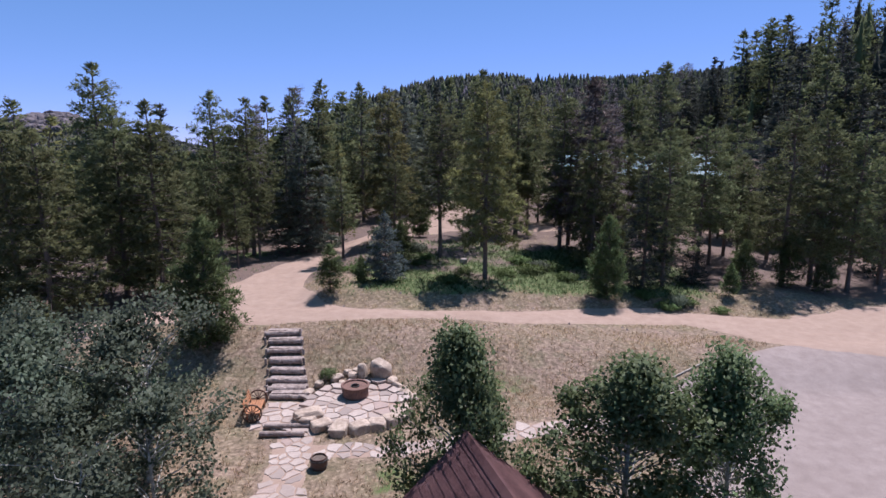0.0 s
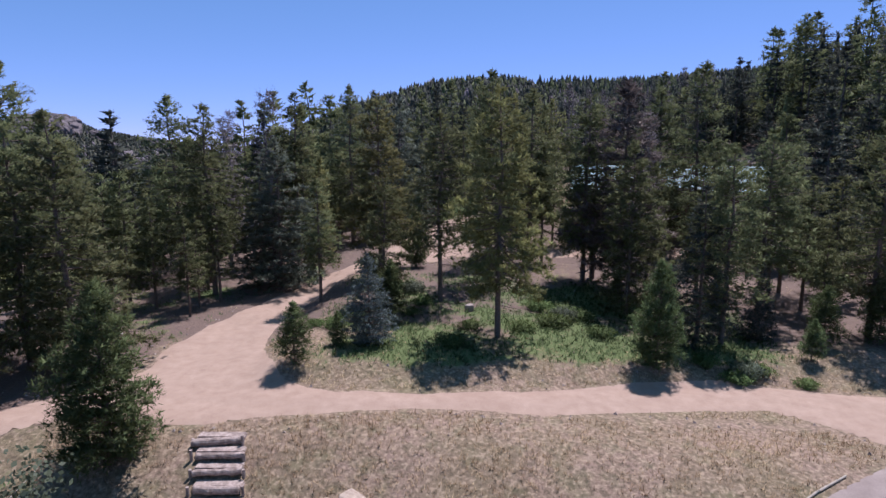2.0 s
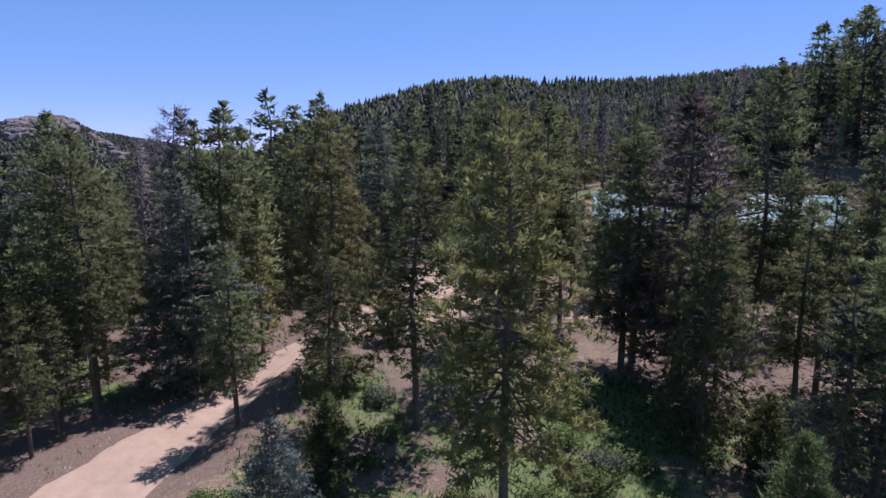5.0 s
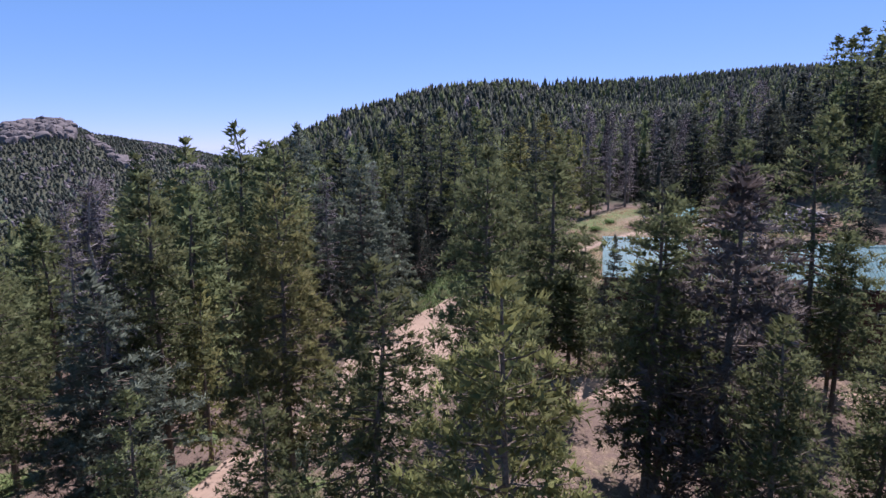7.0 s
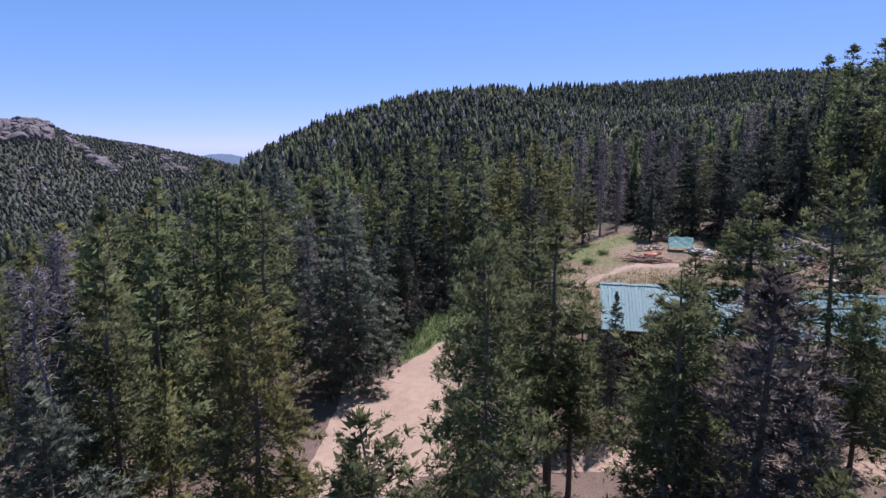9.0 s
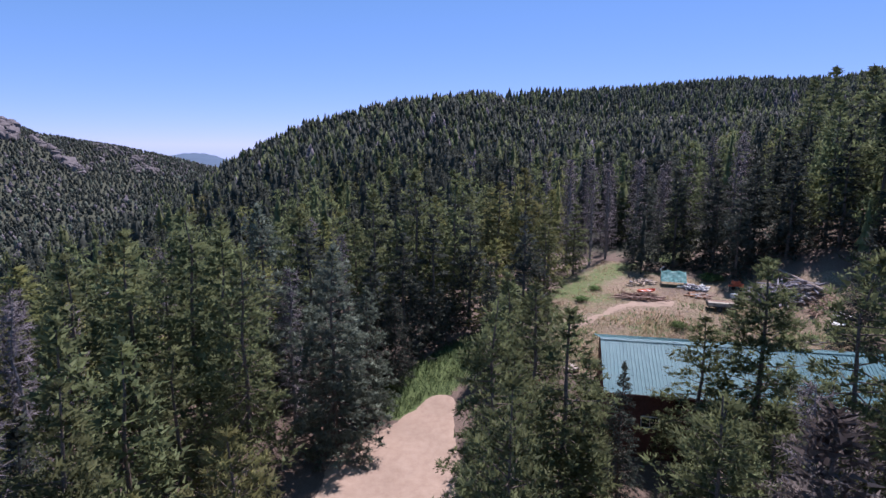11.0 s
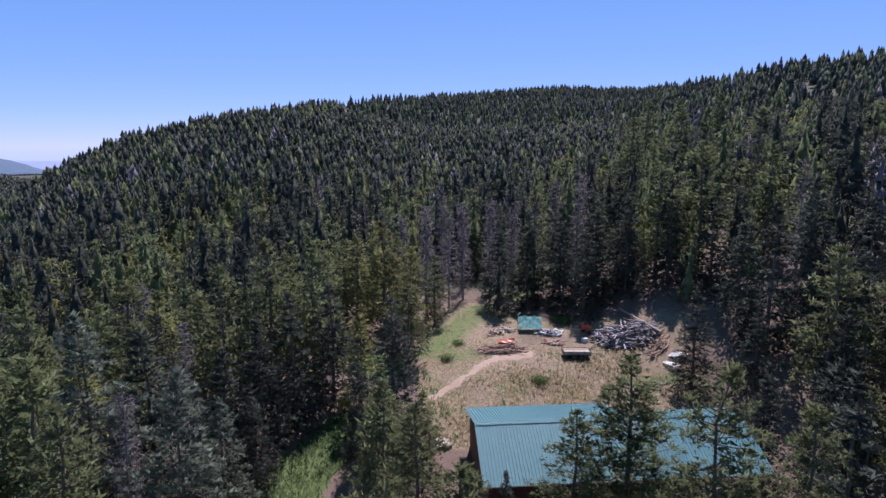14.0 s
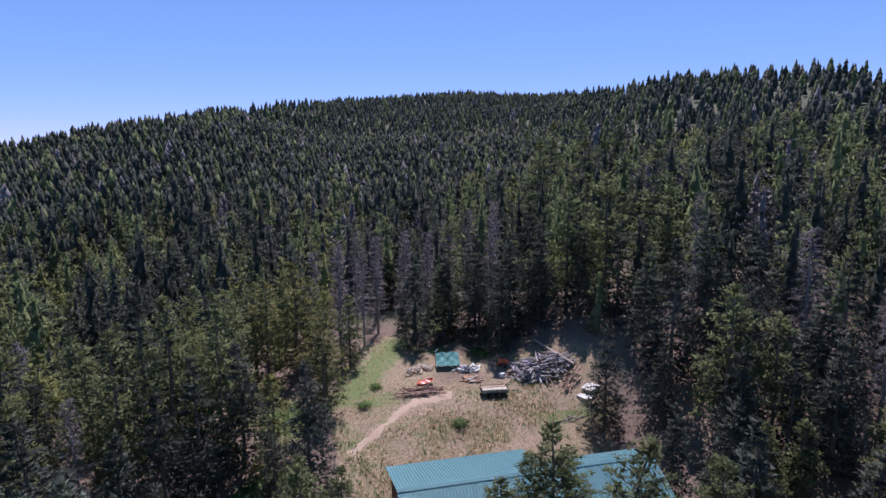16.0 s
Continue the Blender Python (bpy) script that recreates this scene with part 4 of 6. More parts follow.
# round the grassy end of the road and the yard
row("far_spruce", (47.5, 80.0, 13.5, 1.1), (52.0, 82.5, 15.0, 1.1), (56.5, 80.0, 14.0, 1.1), (61.0, 78.0, 15.0, 1.1), (44.0, 83.5, 12.0))
row("far_spruce", (36, 126, 14, 1.1), (40.5, 125, 15, 1.1), (46, 124.5, 15.5, 1.1), (50.5, 121.5, 15, 1.1), (55, 119.5, 15, 1.1), (56, 124, 16, 1.1))
row("far_spruce", (-3.2, 98.0, 13, 1.1), (0.0, 100.4, 13.5, 1.1), (3.2, 103.8, 14, 1.1), (7.6, 105.6, 14, 1.1), (-6.0, 94.6, 13, 1.1))
row("far_spruce", (44.0, 120.0, 13.5, 1.15), (48.0, 118.2, 15, 1.15), (52.3, 116.4, 14.5, 1.15), (56.8, 112.8, 15.5, 1.15), (59.5, 107.5, 14, 1.15))
row("far_pine", (50.0, 78.0, 11.0), (58.5, 83.0, 15.0, 1.1), (54.0, 77.0, 10.0))
row("spruce", (8.6, 95.8, 11.5, 0.75), (-0.8, 95.5, 10.5, 0.8), (11.5, 94.6, 16.8), (46.5, 95.5, 13.5))
row("pine", (-11.1, 81.4, 18.4), (55.3, 86.4, 18), (9.5, 89.5, 12.0), (12.5, 88.5, 11))
row("far_pine", (-22, 88, 19.5), (-18.6, 92, 20.5), (-15.3, 90, 18.5), (-25.5, 86, 18.5), (-3.5, 109, 17), (1.5, 111, 18), (6.0, 110, 17.5))
row("snag", (-9.4, 89.4, 14.8), (-6.7, 105, 13.4), (24.2, 125.5, 16.5), (28.6, 128, 15.5), (33, 133.5, 16), (36.8, 131.0, 16.5), (43.5, 136, 15.5), (47.8, 129.5, 18.5), (50.2, 126.6, 17), (39.5, 137, 16), (22, 131, 15), (27, 135, 16), (31.0, 138, 16.5), (35.5, 140, 15), (45.5, 132.5, 17), (53.5, 131, 17), (41, 131.5, 14.5), (-22.3, 70.6, 15.5), (66.5, 100.5, 16))
# big trees up the slope on the right
row("far_pine", (58.0, 117.0, 19), (60.6, 111.4, 19.5, 1.1), (72.0, 113.0, 19, 1.1), (43.5, 128.5, 18.5), (64, 120, 17), (68, 107, 16), (76.4, 135.2, 20.4, 1.2), (94.1, 167.8, 24.2, 1.2), (78.1, 151.7, 22.0, 1.1), (112, 178, 22, 1.1), (95, 174, 18), (118, 170, 20), (106, 182, 18))
# in front, by the cabin
row("full_pine", (-13.5, 32.1, 7.6))
row("aspen", (0.8, 17.0, 7.7, 0.84), (5.7, 16.7, 6.9, 1.2), (9.2, 17.0, 6.8, 0.95))
row("willow", (-13.2, 20.4, 7.1, 1.0), (-9.2, 14.8, 5.8, 1.1), (-14.6, 17.4, 6.6), (-18.0, 22.5, 6.2))


def open_ground(x, y):
    """Where no tree of the woods may stand."""
    x, y = np.asarray(x, float), np.asarray(y, float)
    free = (road_gap(x, y) > 1.0) & ~in_poly(x, y, CLEARING) & (y > 41)
    c, s = math.cos(radians(BARN_TURN)), math.sin(radians(BARN_TURN))
    bx, by = (x - BARN_AT[0]) * c + (y - BARN_AT[1]) * s, -(x - BARN_AT[0]) * s + (y - BARN_AT[1]) * c
    free &= ~((bx > -3) & (bx < 30) & (by > -2) & (by < 17))
    free &= ~((x > -12) & (x < 8) & (y > 66) & (y < 84)) & ~((x > -9.5) & (x < 0) & (y < 92) & (y > 80))
    free &= ~((np.abs(x - 3) < 6) & (y > 74) & (y < 103) & (x < 8))
    free &= ~((x > -17) & (x < 24) & (y < 66)) & ~((x > -22.5) & (x < -8) & (y < 58)) & ~((x > -8) & (x < 38) & (y > 62) & (y < 83))
    free &= ~((x > 44) & (x < 62) & (y > 70) & (y < 84))
    free &= ~((x > 10) & (x < 17) & (y > 96) & (y < 118)) & (np.hypot(x - 41, y - 121) > 5.5) & (np.hypot(x - 51, y - 114) > 6) & (np.hypot(x - 50, y - 103) > 6.5)
    return free


def scatter(n, az0, az1, r0, r1, gap, rng, taken=(), power=0.5):
    """Random spots in a sector round the middle of the plan, none nearer than gap to another."""
    out, cells = [], {}

    def near(x, y):
        i, j = int(x // gap), int(y // gap)
        return any(math.hypot(x - a, y - b) < gap for di in (-1, 0, 1) for dj in (-1, 0, 1) for a, b in cells.get((i + di, j + dj), ()))

    for x, y in taken:
        cells.setdefault((int(x // gap), int(y // gap)), []).append((x, y))
    r = r0 + (r1 - r0) * rng.random(n) ** power
    a = np.radians(az0 + (az1 - az0) * rng.random(n))
    xs, ys = CX + r * np.sin(a), CY + r * np.cos(a)
    ok = open_ground(xs, ys)
    for x, y, k in zip(xs, ys, ok):
        if k and not near(x, y):
            cells.setdefault((int(x // gap), int(y // gap)), []).append((x, y))
            out.append((float(x), float(y)))
    return out


rng_wood = np.random.default_rng(3)
near_spots = scatter(2600, -72, 80, 6, 92, 4.1, rng_wood, TREES)
near_spots.sort(key=lambda s: math.hypot(s[0], s[1] - 45))
for x, y in near_spots[:165]:
    p = rng_wood.random()
    dark = 0.30 if x > 34 else 1.0
    plant("far_pine" if p < 0.52 * dark else "light_pine" if p < 0.74 * dark else "far_spruce" if p < 0.94 else "snag", x, y, 10 + 7.5 * rng_wood.random(), 1.0 + 0.35 * rng_wood.random())
TREES += near_spots


def forest(name, spots, build, mat, label, lo, hi, rng, variants=8):
    """Trees past counting, in one mesh."""
    kinds = [build(i) for i in range(variants)]
    vs, fs, ns, n = [], [], [], 0
    z = height([s[0] for s in spots], [s[1] for s in spots])
    for (x, y), g in zip(spots, z):
        v, f, m = kinds[int(rng.integers(variants))]
        a, h = rng.random() * 6.28, lo + (hi - lo) * rng.random() ** 1.4
        c, s, w = math.cos(a), math.sin(a), h * (0.85 + 0.3 * rng.random())
        vs.append(np.column_stack([(v[:, 0] * c - v[:, 1] * s) * w + x, (v[:, 0] * s + v[:, 1] * c) * w + y, v[:, 2] * h + g]))
        ns.append(np.column_stack([m[:, 0] * c - m[:, 1] * s, m[:, 0] * s + m[:, 1] * c, m[:, 2]]))
        fs.append(f + n)
        n += len(v)
    return tagged(new(name, tri_mesh(name, np.concatenate(vs), np.concatenate(fs), mat, True, np.concatenate(ns))), label, "trees", kind="stuff")


def mid_tree(i, boughs=38, per=4, close=0.52):
    """Close whorls of boughs with needle clumps about them, on a thin trunk."""
    rng = np.random.default_rng(200 + i)
    r, shape = 0.155 + 0.06 * rng.random(), 0.5 + 0.3 * rng.random()
    v, f, n = tiers(200 + i, 9, 7, r * close, shape, 0.12, 0.6)
    _, (cv, cf, cn) = conifer(200 + i, 1.0, r, 0.10, boughs, 2.0, per, 0.050, 0.5, -0.22, shape, 0.35, 0.6, wood=False, long=0.8, core=0)
    tv, tf = tube([(0, 0, -0.03), (0, 0, 0.5)], [0.012, 0.006], 5)
    tn = np.column_stack([tv[:, :2] / 0.02, 0 * tv[:, 2]])
    vv, ff = joined([(v, f), (cv, cf), (tv, tf)])
    return vv, ff, np.concatenate([n, cn, tn])


def fringe_tree(i):
    return mid_tree(i, 56, 8, 0.36)


def far_tree(i, n=5, sides=6):
    rng = np.random.default_rng(400 + i)
    return tiers(400 + i, n, sides, 0.17 + 0.06 * rng.random(), 0.6 + 0.3 * rng.random(), 0.10, 0.25)


mid_spots = near_spots[165:] + scatter(9000, -50, 80, 78, 190, 3.7, rng_wood, TREES)
mid_spots.sort(key=lambda s: math.hypot(s[0] - 20, s[1] - 62))
for build, spots, where in ((fringe_tree, mid_spots[:620], "nearer woods"), (mid_tree, mid_spots[620:], "lower hillside")):
    groups = [[], [], [], []]
    for s in spots:
        p = rng_wood.random()
        # spruce share raised so its darker needles stand in for shaded sides
        groups[0 if p < 0.36 else 1 if p < 0.88 else 2 if p < 0.96 else 3].append(s)
    forest("forest", groups[0], build, PINE, "dense green pines of the " + where, 9, 17.5, rng_wood, 14)
    forest("forest", groups[1], build, SPRUCE, "dark spruces among the pines of the " + where, 9, 18, rng_wood, 14)
    forest("forest", groups[2], build, PINE_YELLOW, "olive-yellow pines of the " + where, 8, 15, rng_wood)
    forest("forest", groups[3], build, TWIG, "dead grey-purple pines of the " + where, 10, 14, rng_wood)


def crest_tree(i):
    """A low conifer of a few ragged whorls."""
    rng = np.random.default_rng(600 + i)
    return tiers(600 + i, 5, 7, 0.18 + 0.06 * rng.random(), 0.6 + 0.3 * rng.random(), 0.08, 0.3)


def bearing(s):
    return math.degrees(math.atan2(s[0] - CX, s[1] - CY)), math.hypot(s[0] - CX, s[1] - CY)


def this_side(s):
    """Not hidden behind the hilltop."""
    az, r = bearing(s)
    return az < -15 or r < float(np.interp(az, HILL_AZ, HILL_D)) + 45


# most trees take the darker spruce colour, in place of shade and haze
WOODS = ((PINE, 0.25, "green pine woods on the far hillside"), (SPRUCE, 0.72, "far hillside woods in dark spruce colour, standing in for shade"), (TWIG, 0.03, "dead trees on the far hillside"))


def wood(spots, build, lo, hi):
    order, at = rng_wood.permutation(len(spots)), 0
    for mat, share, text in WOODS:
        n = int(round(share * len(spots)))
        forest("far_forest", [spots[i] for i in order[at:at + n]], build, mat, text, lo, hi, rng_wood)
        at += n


crest_spots = [s for s in scatter(42000, -26, 38, 165, 440, 2.3, rng_wood, mid_spots, 0.6) if this_side(s)][:11000]
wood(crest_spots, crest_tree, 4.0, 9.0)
far_spots = [s for s in scatter(30000, -24, 70, 190, 900, 3.4, rng_wood, crest_spots, 0.66) if this_side(s) and not (bearing(s)[0] < 38 and bearing(s)[1] < 430)][:8000]
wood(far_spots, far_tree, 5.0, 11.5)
def ridge_tree(i):
    """A short blunt conifer."""
    rng = np.random.default_rng(800 + i)
    return tiers(800 + i, 3, 5, 0.27 + 0.10 * rng.random(), 0.42, 0.04, 0.25)


valley = scatter(38000, -43, -13, 420, 1340, 4.6, rng_wood, power=0.62)[:13500]
cut = [int(len(valley) * k) for k in (0, 0.84, 0.94, 1)]
valley = [valley[i] for i in rng_wood.permutation(len(valley))]
for k, mat, text in ((0, SPRUCE, "conifers scattered over the rocky ridge across the valley"), (1, GREYGREEN, "grey-green conifers on the rocky ridge"), (2, TWIG, "dead grey trees on the rocky ridge")):
    forest("valley_forest", valley[cut[k]:cut[k + 1]], ridge_tree, mat, text, 3.8, 7.5, rng_wood)
# ---- barn ----
def barn():
    x, y = BARN_AT
    g = 2.6
    ob = thing("barn", x, y, g, BARN_TURN, "long dark red barn with a ribbed teal metal roof", "barn")
    L, D, M, eave, low, ridge = 23.9, 12.5, 5.3, 8.95 - g, 9.7 - g, 11.7 - g
    # the back slope runs deep over the first bays and is cut short past them
    S, DS = 23.9 * 7 / 12, 7.8
    low_s = ridge - (ridge - low) * (DS - M) / (D - M)
    for name, a in (("front_wall", (0.5, 0.5, L - 0.5, 0.7)), ("back_wall", (0.5, D - 0.7, S - 0.3, D - 0.5)), ("back_wall", (S - 0.1, DS - 0.7, L - 0.5, DS - 0.5))):
        bm = bmesh.new()
        box(bm, a[0], a[1], -1.5, a[2], a[3], (eave if name == "front_wall" else low if a[1] > DS else low_s) + 0.1)
        w = part(name, bm, REDWALL, ob)
        bm = bmesh.new()
        box(bm, 0, 0, -1.5, 0.05, 0.03, eave)
        strip_me = bpy.data.meshes.new("batten")
        bm.to_mesh(strip_me)
        bm.free()
        strip_me.materials.append(REDWALL)
        for k in range(int((a[2] - a[0]) / 0.4)):
            b = part("batten", strip_me, None, w)
            b.location = (a[0] + 0.05 + 0.4 * k, a[1] - 0.025 if name == "front_wall" else a[3] - 0.005, 0)
    for xx, back, lo in ((0.5, D, low), (S - 0.3, D, low), (L - 0.7, DS, low_s)):
        bm = bmesh.new()
        prof = [(0.7, -1.5), (back - 0.7, -1.5), (back - 0.7, lo + 0.12), (M, ridge - 0.12), (0.7, eave + 0.15)]
        f = bm.faces.new([bm.verts.new((xx, p[0], p[1])) for p in prof])
        made = bmesh.ops.extrude_face_region(bm, geom=[f])["geom"]
        for v in made:
            if isinstance(v, bmesh.types.BMVert):
                v.co.x += 0.2
        bmesh.ops.recalc_face_normals(bm, faces=bm.faces)
        part("gable_wall", bm, REDWALL, ob)
    # ribbed roof sheets
    sheets = 12
    for s in (0, 1):
        for k in range(sheets):
            bm = bmesh.new()
            x0, x1 = L * k / sheets, L * (k + 1) / sheets
            n = 7
            prof = []
            for i in range(n):
                c = x0 + (x1 - x0) * (i + 0.5) / n
                w = (x1 - x0) / n
                prof += [(c - 0.5 * w, 0), (c - 0.12 * w, 0), (c - 0.07 * w, 0.045), (c + 0.07 * w, 0.045), (c + 0.12 * w, 0)]
            prof.append((x1, 0))
            rows = []
            for t in (0, 1):
                yy = (0 if s == 0 else D if k < 7 else DS) * (1 - t) + M * t
                zz = (eave if s == 0 else low if k < 7 else low_s) * (1 - t) + ridge * t
                rows.append([bm.verts.new((px, yy, zz + pz + 0.004 * (k % 2))) for px, pz in prof])
            for i in range(len(prof) - 1):
                q = [rows[0][i], rows[0][i + 1], rows[1][i + 1], rows[1][i]]
                bm.faces.new(q if s == 0 else q[::-1])
            bmesh.ops.solidify(bm, geom=bm.faces[:], thickness=0.03)
            part("roof_sheet", bm, TEAL, ob)
    bm = bmesh.new()
    for s, rise in ((-1, (ridge - eave) / M), (1, (ridge - low) / (D - M))):
        q = [bm.verts.new(p) for p in ((-0.03, M, ridge + 0.09), (L + 0.03, M, ridge + 0.09), (L + 0.03, M + s * 0.28, ridge + 0.09 - 0.28 * rise), (-0.03, M + s * 0.28, ridge + 0.09 - 0.28 * rise))]
        bm.faces.new(q if s < 0 else q[::-1])
    bmesh.ops.solidify(bm, geom=bm.faces[:], thickness=0.02)
    part("ridge_cap", bm, TEAL, ob)
    for yy, ez, xa, xb in ((-0.05, eave, 0, L), (D + 0.03, low, 0, S), (DS + 0.03, low_s, S, L)):
        bm = bmesh.new()
        box(bm, xa - 0.02, yy, ez - 0.22, xb + 0.02, yy + 0.03, ez - 0.02)
        part("fascia", bm, REDWALL, ob)
    # windows and a sliding door on the front
    for wx in (3.0, 7.5, 16.5, 21.5):
        w = part("window", window_bm(1.4, 1.0), WHITE, ob, "white-framed window")
        w.matrix_basis = pose(wx, 0.44, 3.4)
        bm = bmesh.new()
        box(bm, 0.06, 0.0, 0.06, 1.34, 0.02, 0.94)
        p = part("pane", bm, PANE, w)
        p.matrix_basis = pose(0, 0.015, 0)
    bm = bmesh.new()
    box(bm, 10.6, 0.38, -0.3, 14.0, 0.46, 3.3, 0.01)
    for k in range(9):
        box(bm, 10.7 + 0.37 * k, 0.36, -0.3, 10.74 + 0.37 * k, 0.39, 3.3)
    part("door", bm, DARKWOOD, ob, "dark wooden sliding door")
    return ob


def window_bm(w, h):
    bm = bmesh.new()
    t = 0.07
    box(bm, 0, 0, 0, w, 0.06, t), box(bm, 0, 0, h - t, w, 0.06, h)
    box(bm, 0, 0, t, t, 0.06, h - t), box(bm, w - t, 0, t, w, 0.06, h - t)
    box(bm, w / 2 - 0.02, 0.005, t, w / 2 + 0.02, 0.055, h - t)
    return bm


barn()


# ---- cabin under the start of the flight ----
def cabin():
    ob = thing("cabin", 0.7, 15.0, -0.3, 16.7, "log cabin with a maroon shingle gable roof", "cabin")
    roof = part("roof", bmesh.new(), MAROON, ob)
    bm = bmesh.new()
    for s in (-1, 1):
        q = [bm.verts.new(p) for p in ((0, -0.02, 5.24), (0, -8.98, 5.24), (s * 3.3, -8.98, 2.24), (s * 3.3, -0.02, 2.24))]
        bm.faces.new(q if s > 0 else q[::-1])
    bmesh.ops.solidify(bm, geom=bm.faces[:], thickness=0.06)
    part("roof_deck", bm, DARKWOOD, ob)
    for s in (-1, 1):
        n = 17
        for k in range(n):
            bm = bmesh.new()
            u0, u1 = 3.4 * k / n, 3.4 * (k + 1.2) / n
            z0, z1 = 5.3 - 3.09 * k / n, 5.3 - 3.09 * (k + 1.2) / n + 0.03
            q = [bm.verts.new(p) for p in ((s * u0, 0.1, z0), (s * u0, -9.1, z0), (s * u1, -9.1, z1), (s * u1, 0.1, z1))]
            bm.faces.new(q if s > 0 else q[::-1])
            bmesh.ops.solidify(bm, geom=bm.faces[:], thickness=0.03)
            part("shingle_course", bm, MAROON, roof)
    bm = bmesh.new()
    for s in (-1, 1):
        q = [bm.verts.new(p) for p in ((0, 0.12, 5.36), (0, -9.12, 5.36), (s * 0.16, -9.12, 5.21), (s * 0.16, 0.12, 5.21))]
        bm.faces.new(q if s > 0 else q[::-1])
    bmesh.ops.solidify(bm, geom=bm.faces[:], thickness=0.02)
    part("ridge_cap", bm, MAROON, roof)
    # log walls
    for k in range(9):
        z = 0.15 + 0.27 * k
        for a, b in (((-2.7, -0.6, z), (2.7, -0.6, z)), ((-2.7, -8.4, z), (2.7, -8.4, z))):
            bm = bmesh.new()
            rod(bm, a, b, 0.145, None, 10)
            part("wall_log", bm, DARKWOOD, ob)
        for a, b in (((-2.6, -0.4, z + 0.02), (-2.6, -8.6, z + 0.02)), ((2.6, -0.4, z + 0.02), (2.6, -8.6, z + 0.02))):
            bm = bmesh.new()
            rod(bm, a, b, 0.145, None, 10)
            part("wall_log", bm, DARKWOOD, ob)
    for yy in (-0.7, -8.5):
        bm = bmesh.new()
        f = bm.faces.new([bm.verts.new(p) for p in ((-2.9, yy, 2.4), (2.9, yy, 2.4), (0, yy, 5.1))])
        made = bmesh.ops.extrude_face_region(bm, geom=[f])["geom"]
        for v in made:
            if isinstance(v, bmesh.types.BMVert):
                v.co.y += 0.12
        bmesh.ops.recalc_face_normals(bm, faces=bm.faces)
        part("gable", bm, DARKWOOD, ob)
    # little porch gable beside it
    porch = part("porch_roof", bmesh.new(), MAROON, ob)
    for s in (-1, 1):
        bm = bmesh.new()
        q = [bm.verts.new(p) for p in ((-4.45, 0.1, 4.1), (-4.45, -6.0, 4.1), (-4.45 + s * 1.15, -6.0, 3.1), (-4.45 + s * 1.15, 0.1, 3.1))]
        bm.faces.new(q if s > 0 else q[::-1])
        bmesh.ops.solidify(bm, geom=bm.faces[:], thickness=0.08)
        part("roof_panel", bm, MAROON, porch)
    for px in (-5.4, -3.5):
        bm = bmesh.new()
        rod(bm, (px, -0.3, 0), (px, -0.3, 3.2), 0.09)
        part("post", bm, DARKWOOD, ob)


cabin()


# ---- log steps, patio and path ----
def log_steps():
    ob = thing("log_steps", -8.7, 28.1, 0, 0, "stair of weathered grey logs up the bank", "steps")
    rng = random.Random(4)
    n = 8
    for k in range(n):
        u = k / (n - 1)
        cx, cy = 0.75 - 1.45 * u, 0.05 + 4.85 * u
        z = ground_z(-8.7 + cx, 28.1 + cy) + 0.16
        bm = bmesh.new()
        r = rng.uniform(0.13, 0.19)
        l, skew, slip = rng.uniform(0.88, 1.08), rng.uniform(-0.13, 0.13), rng.uniform(-0.09, 0.09)
        ends = Vector((cx + slip - l, cy - skew, z + rng.uniform(-0.04, 0.05))), Vector((cx + slip + l, cy + skew, z + rng.uniform(-0.03, 0.04)))
        # rings a little off the line and uneven in girth make the log knotty
        m, sides, rings = 9, 11, []
        for i in range(m + 1):
            c = ends[0].lerp(ends[1], i / m) + Vector((0, rng.uniform(-0.015, 0.015), rng.uniform(-0.02, 0.02)))
            q = r * rng.uniform(0.88, 1.08)
            rings.append([bm.verts.new(c + Vector((0, math.cos(6.2832 * j / sides), math.sin(6.2832 * j / sides))) * q * rng.uniform(0.95, 1.05)) for j in range(sides)])
        for u0, u1 in zip(rings, rings[1:]):
            for j in range(sides):
                bm.faces.new((u0[j], u0[(j + 1) % sides], u1[(j + 1) % sides], u1[j]))
        bm.faces.new(rings[0][::-1])
        bm.faces.new(rings[-1])
        bmesh.ops.recalc_face_normals(bm, faces=bm.faces)
        part("log", bm, LOGWOOD, ob)
        bm = bmesh.new()
        made = box(bm, cx - 0.95 - rng.uniform(0, 0.06), cy + 0.10, z - 0.35, cx + 0.93 + rng.uniform(0, 0.08), cy + 0.60, z + 0.13, 0.05)
        part("tread", bm, LOGWOOD, ob)
        for s in (-1, 1):
            bm = bmesh.new()
            px = cx + s * rng.uniform(1.0, 1.1)
            rod(bm, (px, cy - 0.05, z - 0.3), (px, cy - 0.05, z + rng.uniform(0.12, 0.3)), 0.075, 0.065)
            part("stake", bm, LOGWOOD, ob)
    for k, yy in enumerate((-3.0, -3.75)):
        bm = bmesh.new()
        z = 0.08
        rod(bm, (0.45, yy, z), (2.75 - 0.3 * k, yy + 0.06, z), 0.12, 0.11, 12)
        part("log", bm, LOGWOOD, ob)


log_steps()


def cell(site, others, reach):
    """The cell round a site: a square cut back halfway to each neighbour."""
    poly = [Vector((site[0] + reach * a, site[1] + reach * b)) for a, b in ((-1, -1), (1, -1), (1, 1), (-1, 1))]
    c = Vector(site)
    for o in others:
        o = Vector(o)
        mid, n = (c + o) / 2, o - c
        cut = []
        for p, q in zip(poly, poly[1:] + poly[:1]):
            dp, dq = (p - mid).dot(n), (q - mid).dot(n)
            if dp <= 0:
                cut.append(p)
            if dp * dq < 0:
                cut.append(p + (q - p) * (dp / (dp - dq)))
        poly = cut
        if len(poly) < 3:
            break
    return poly


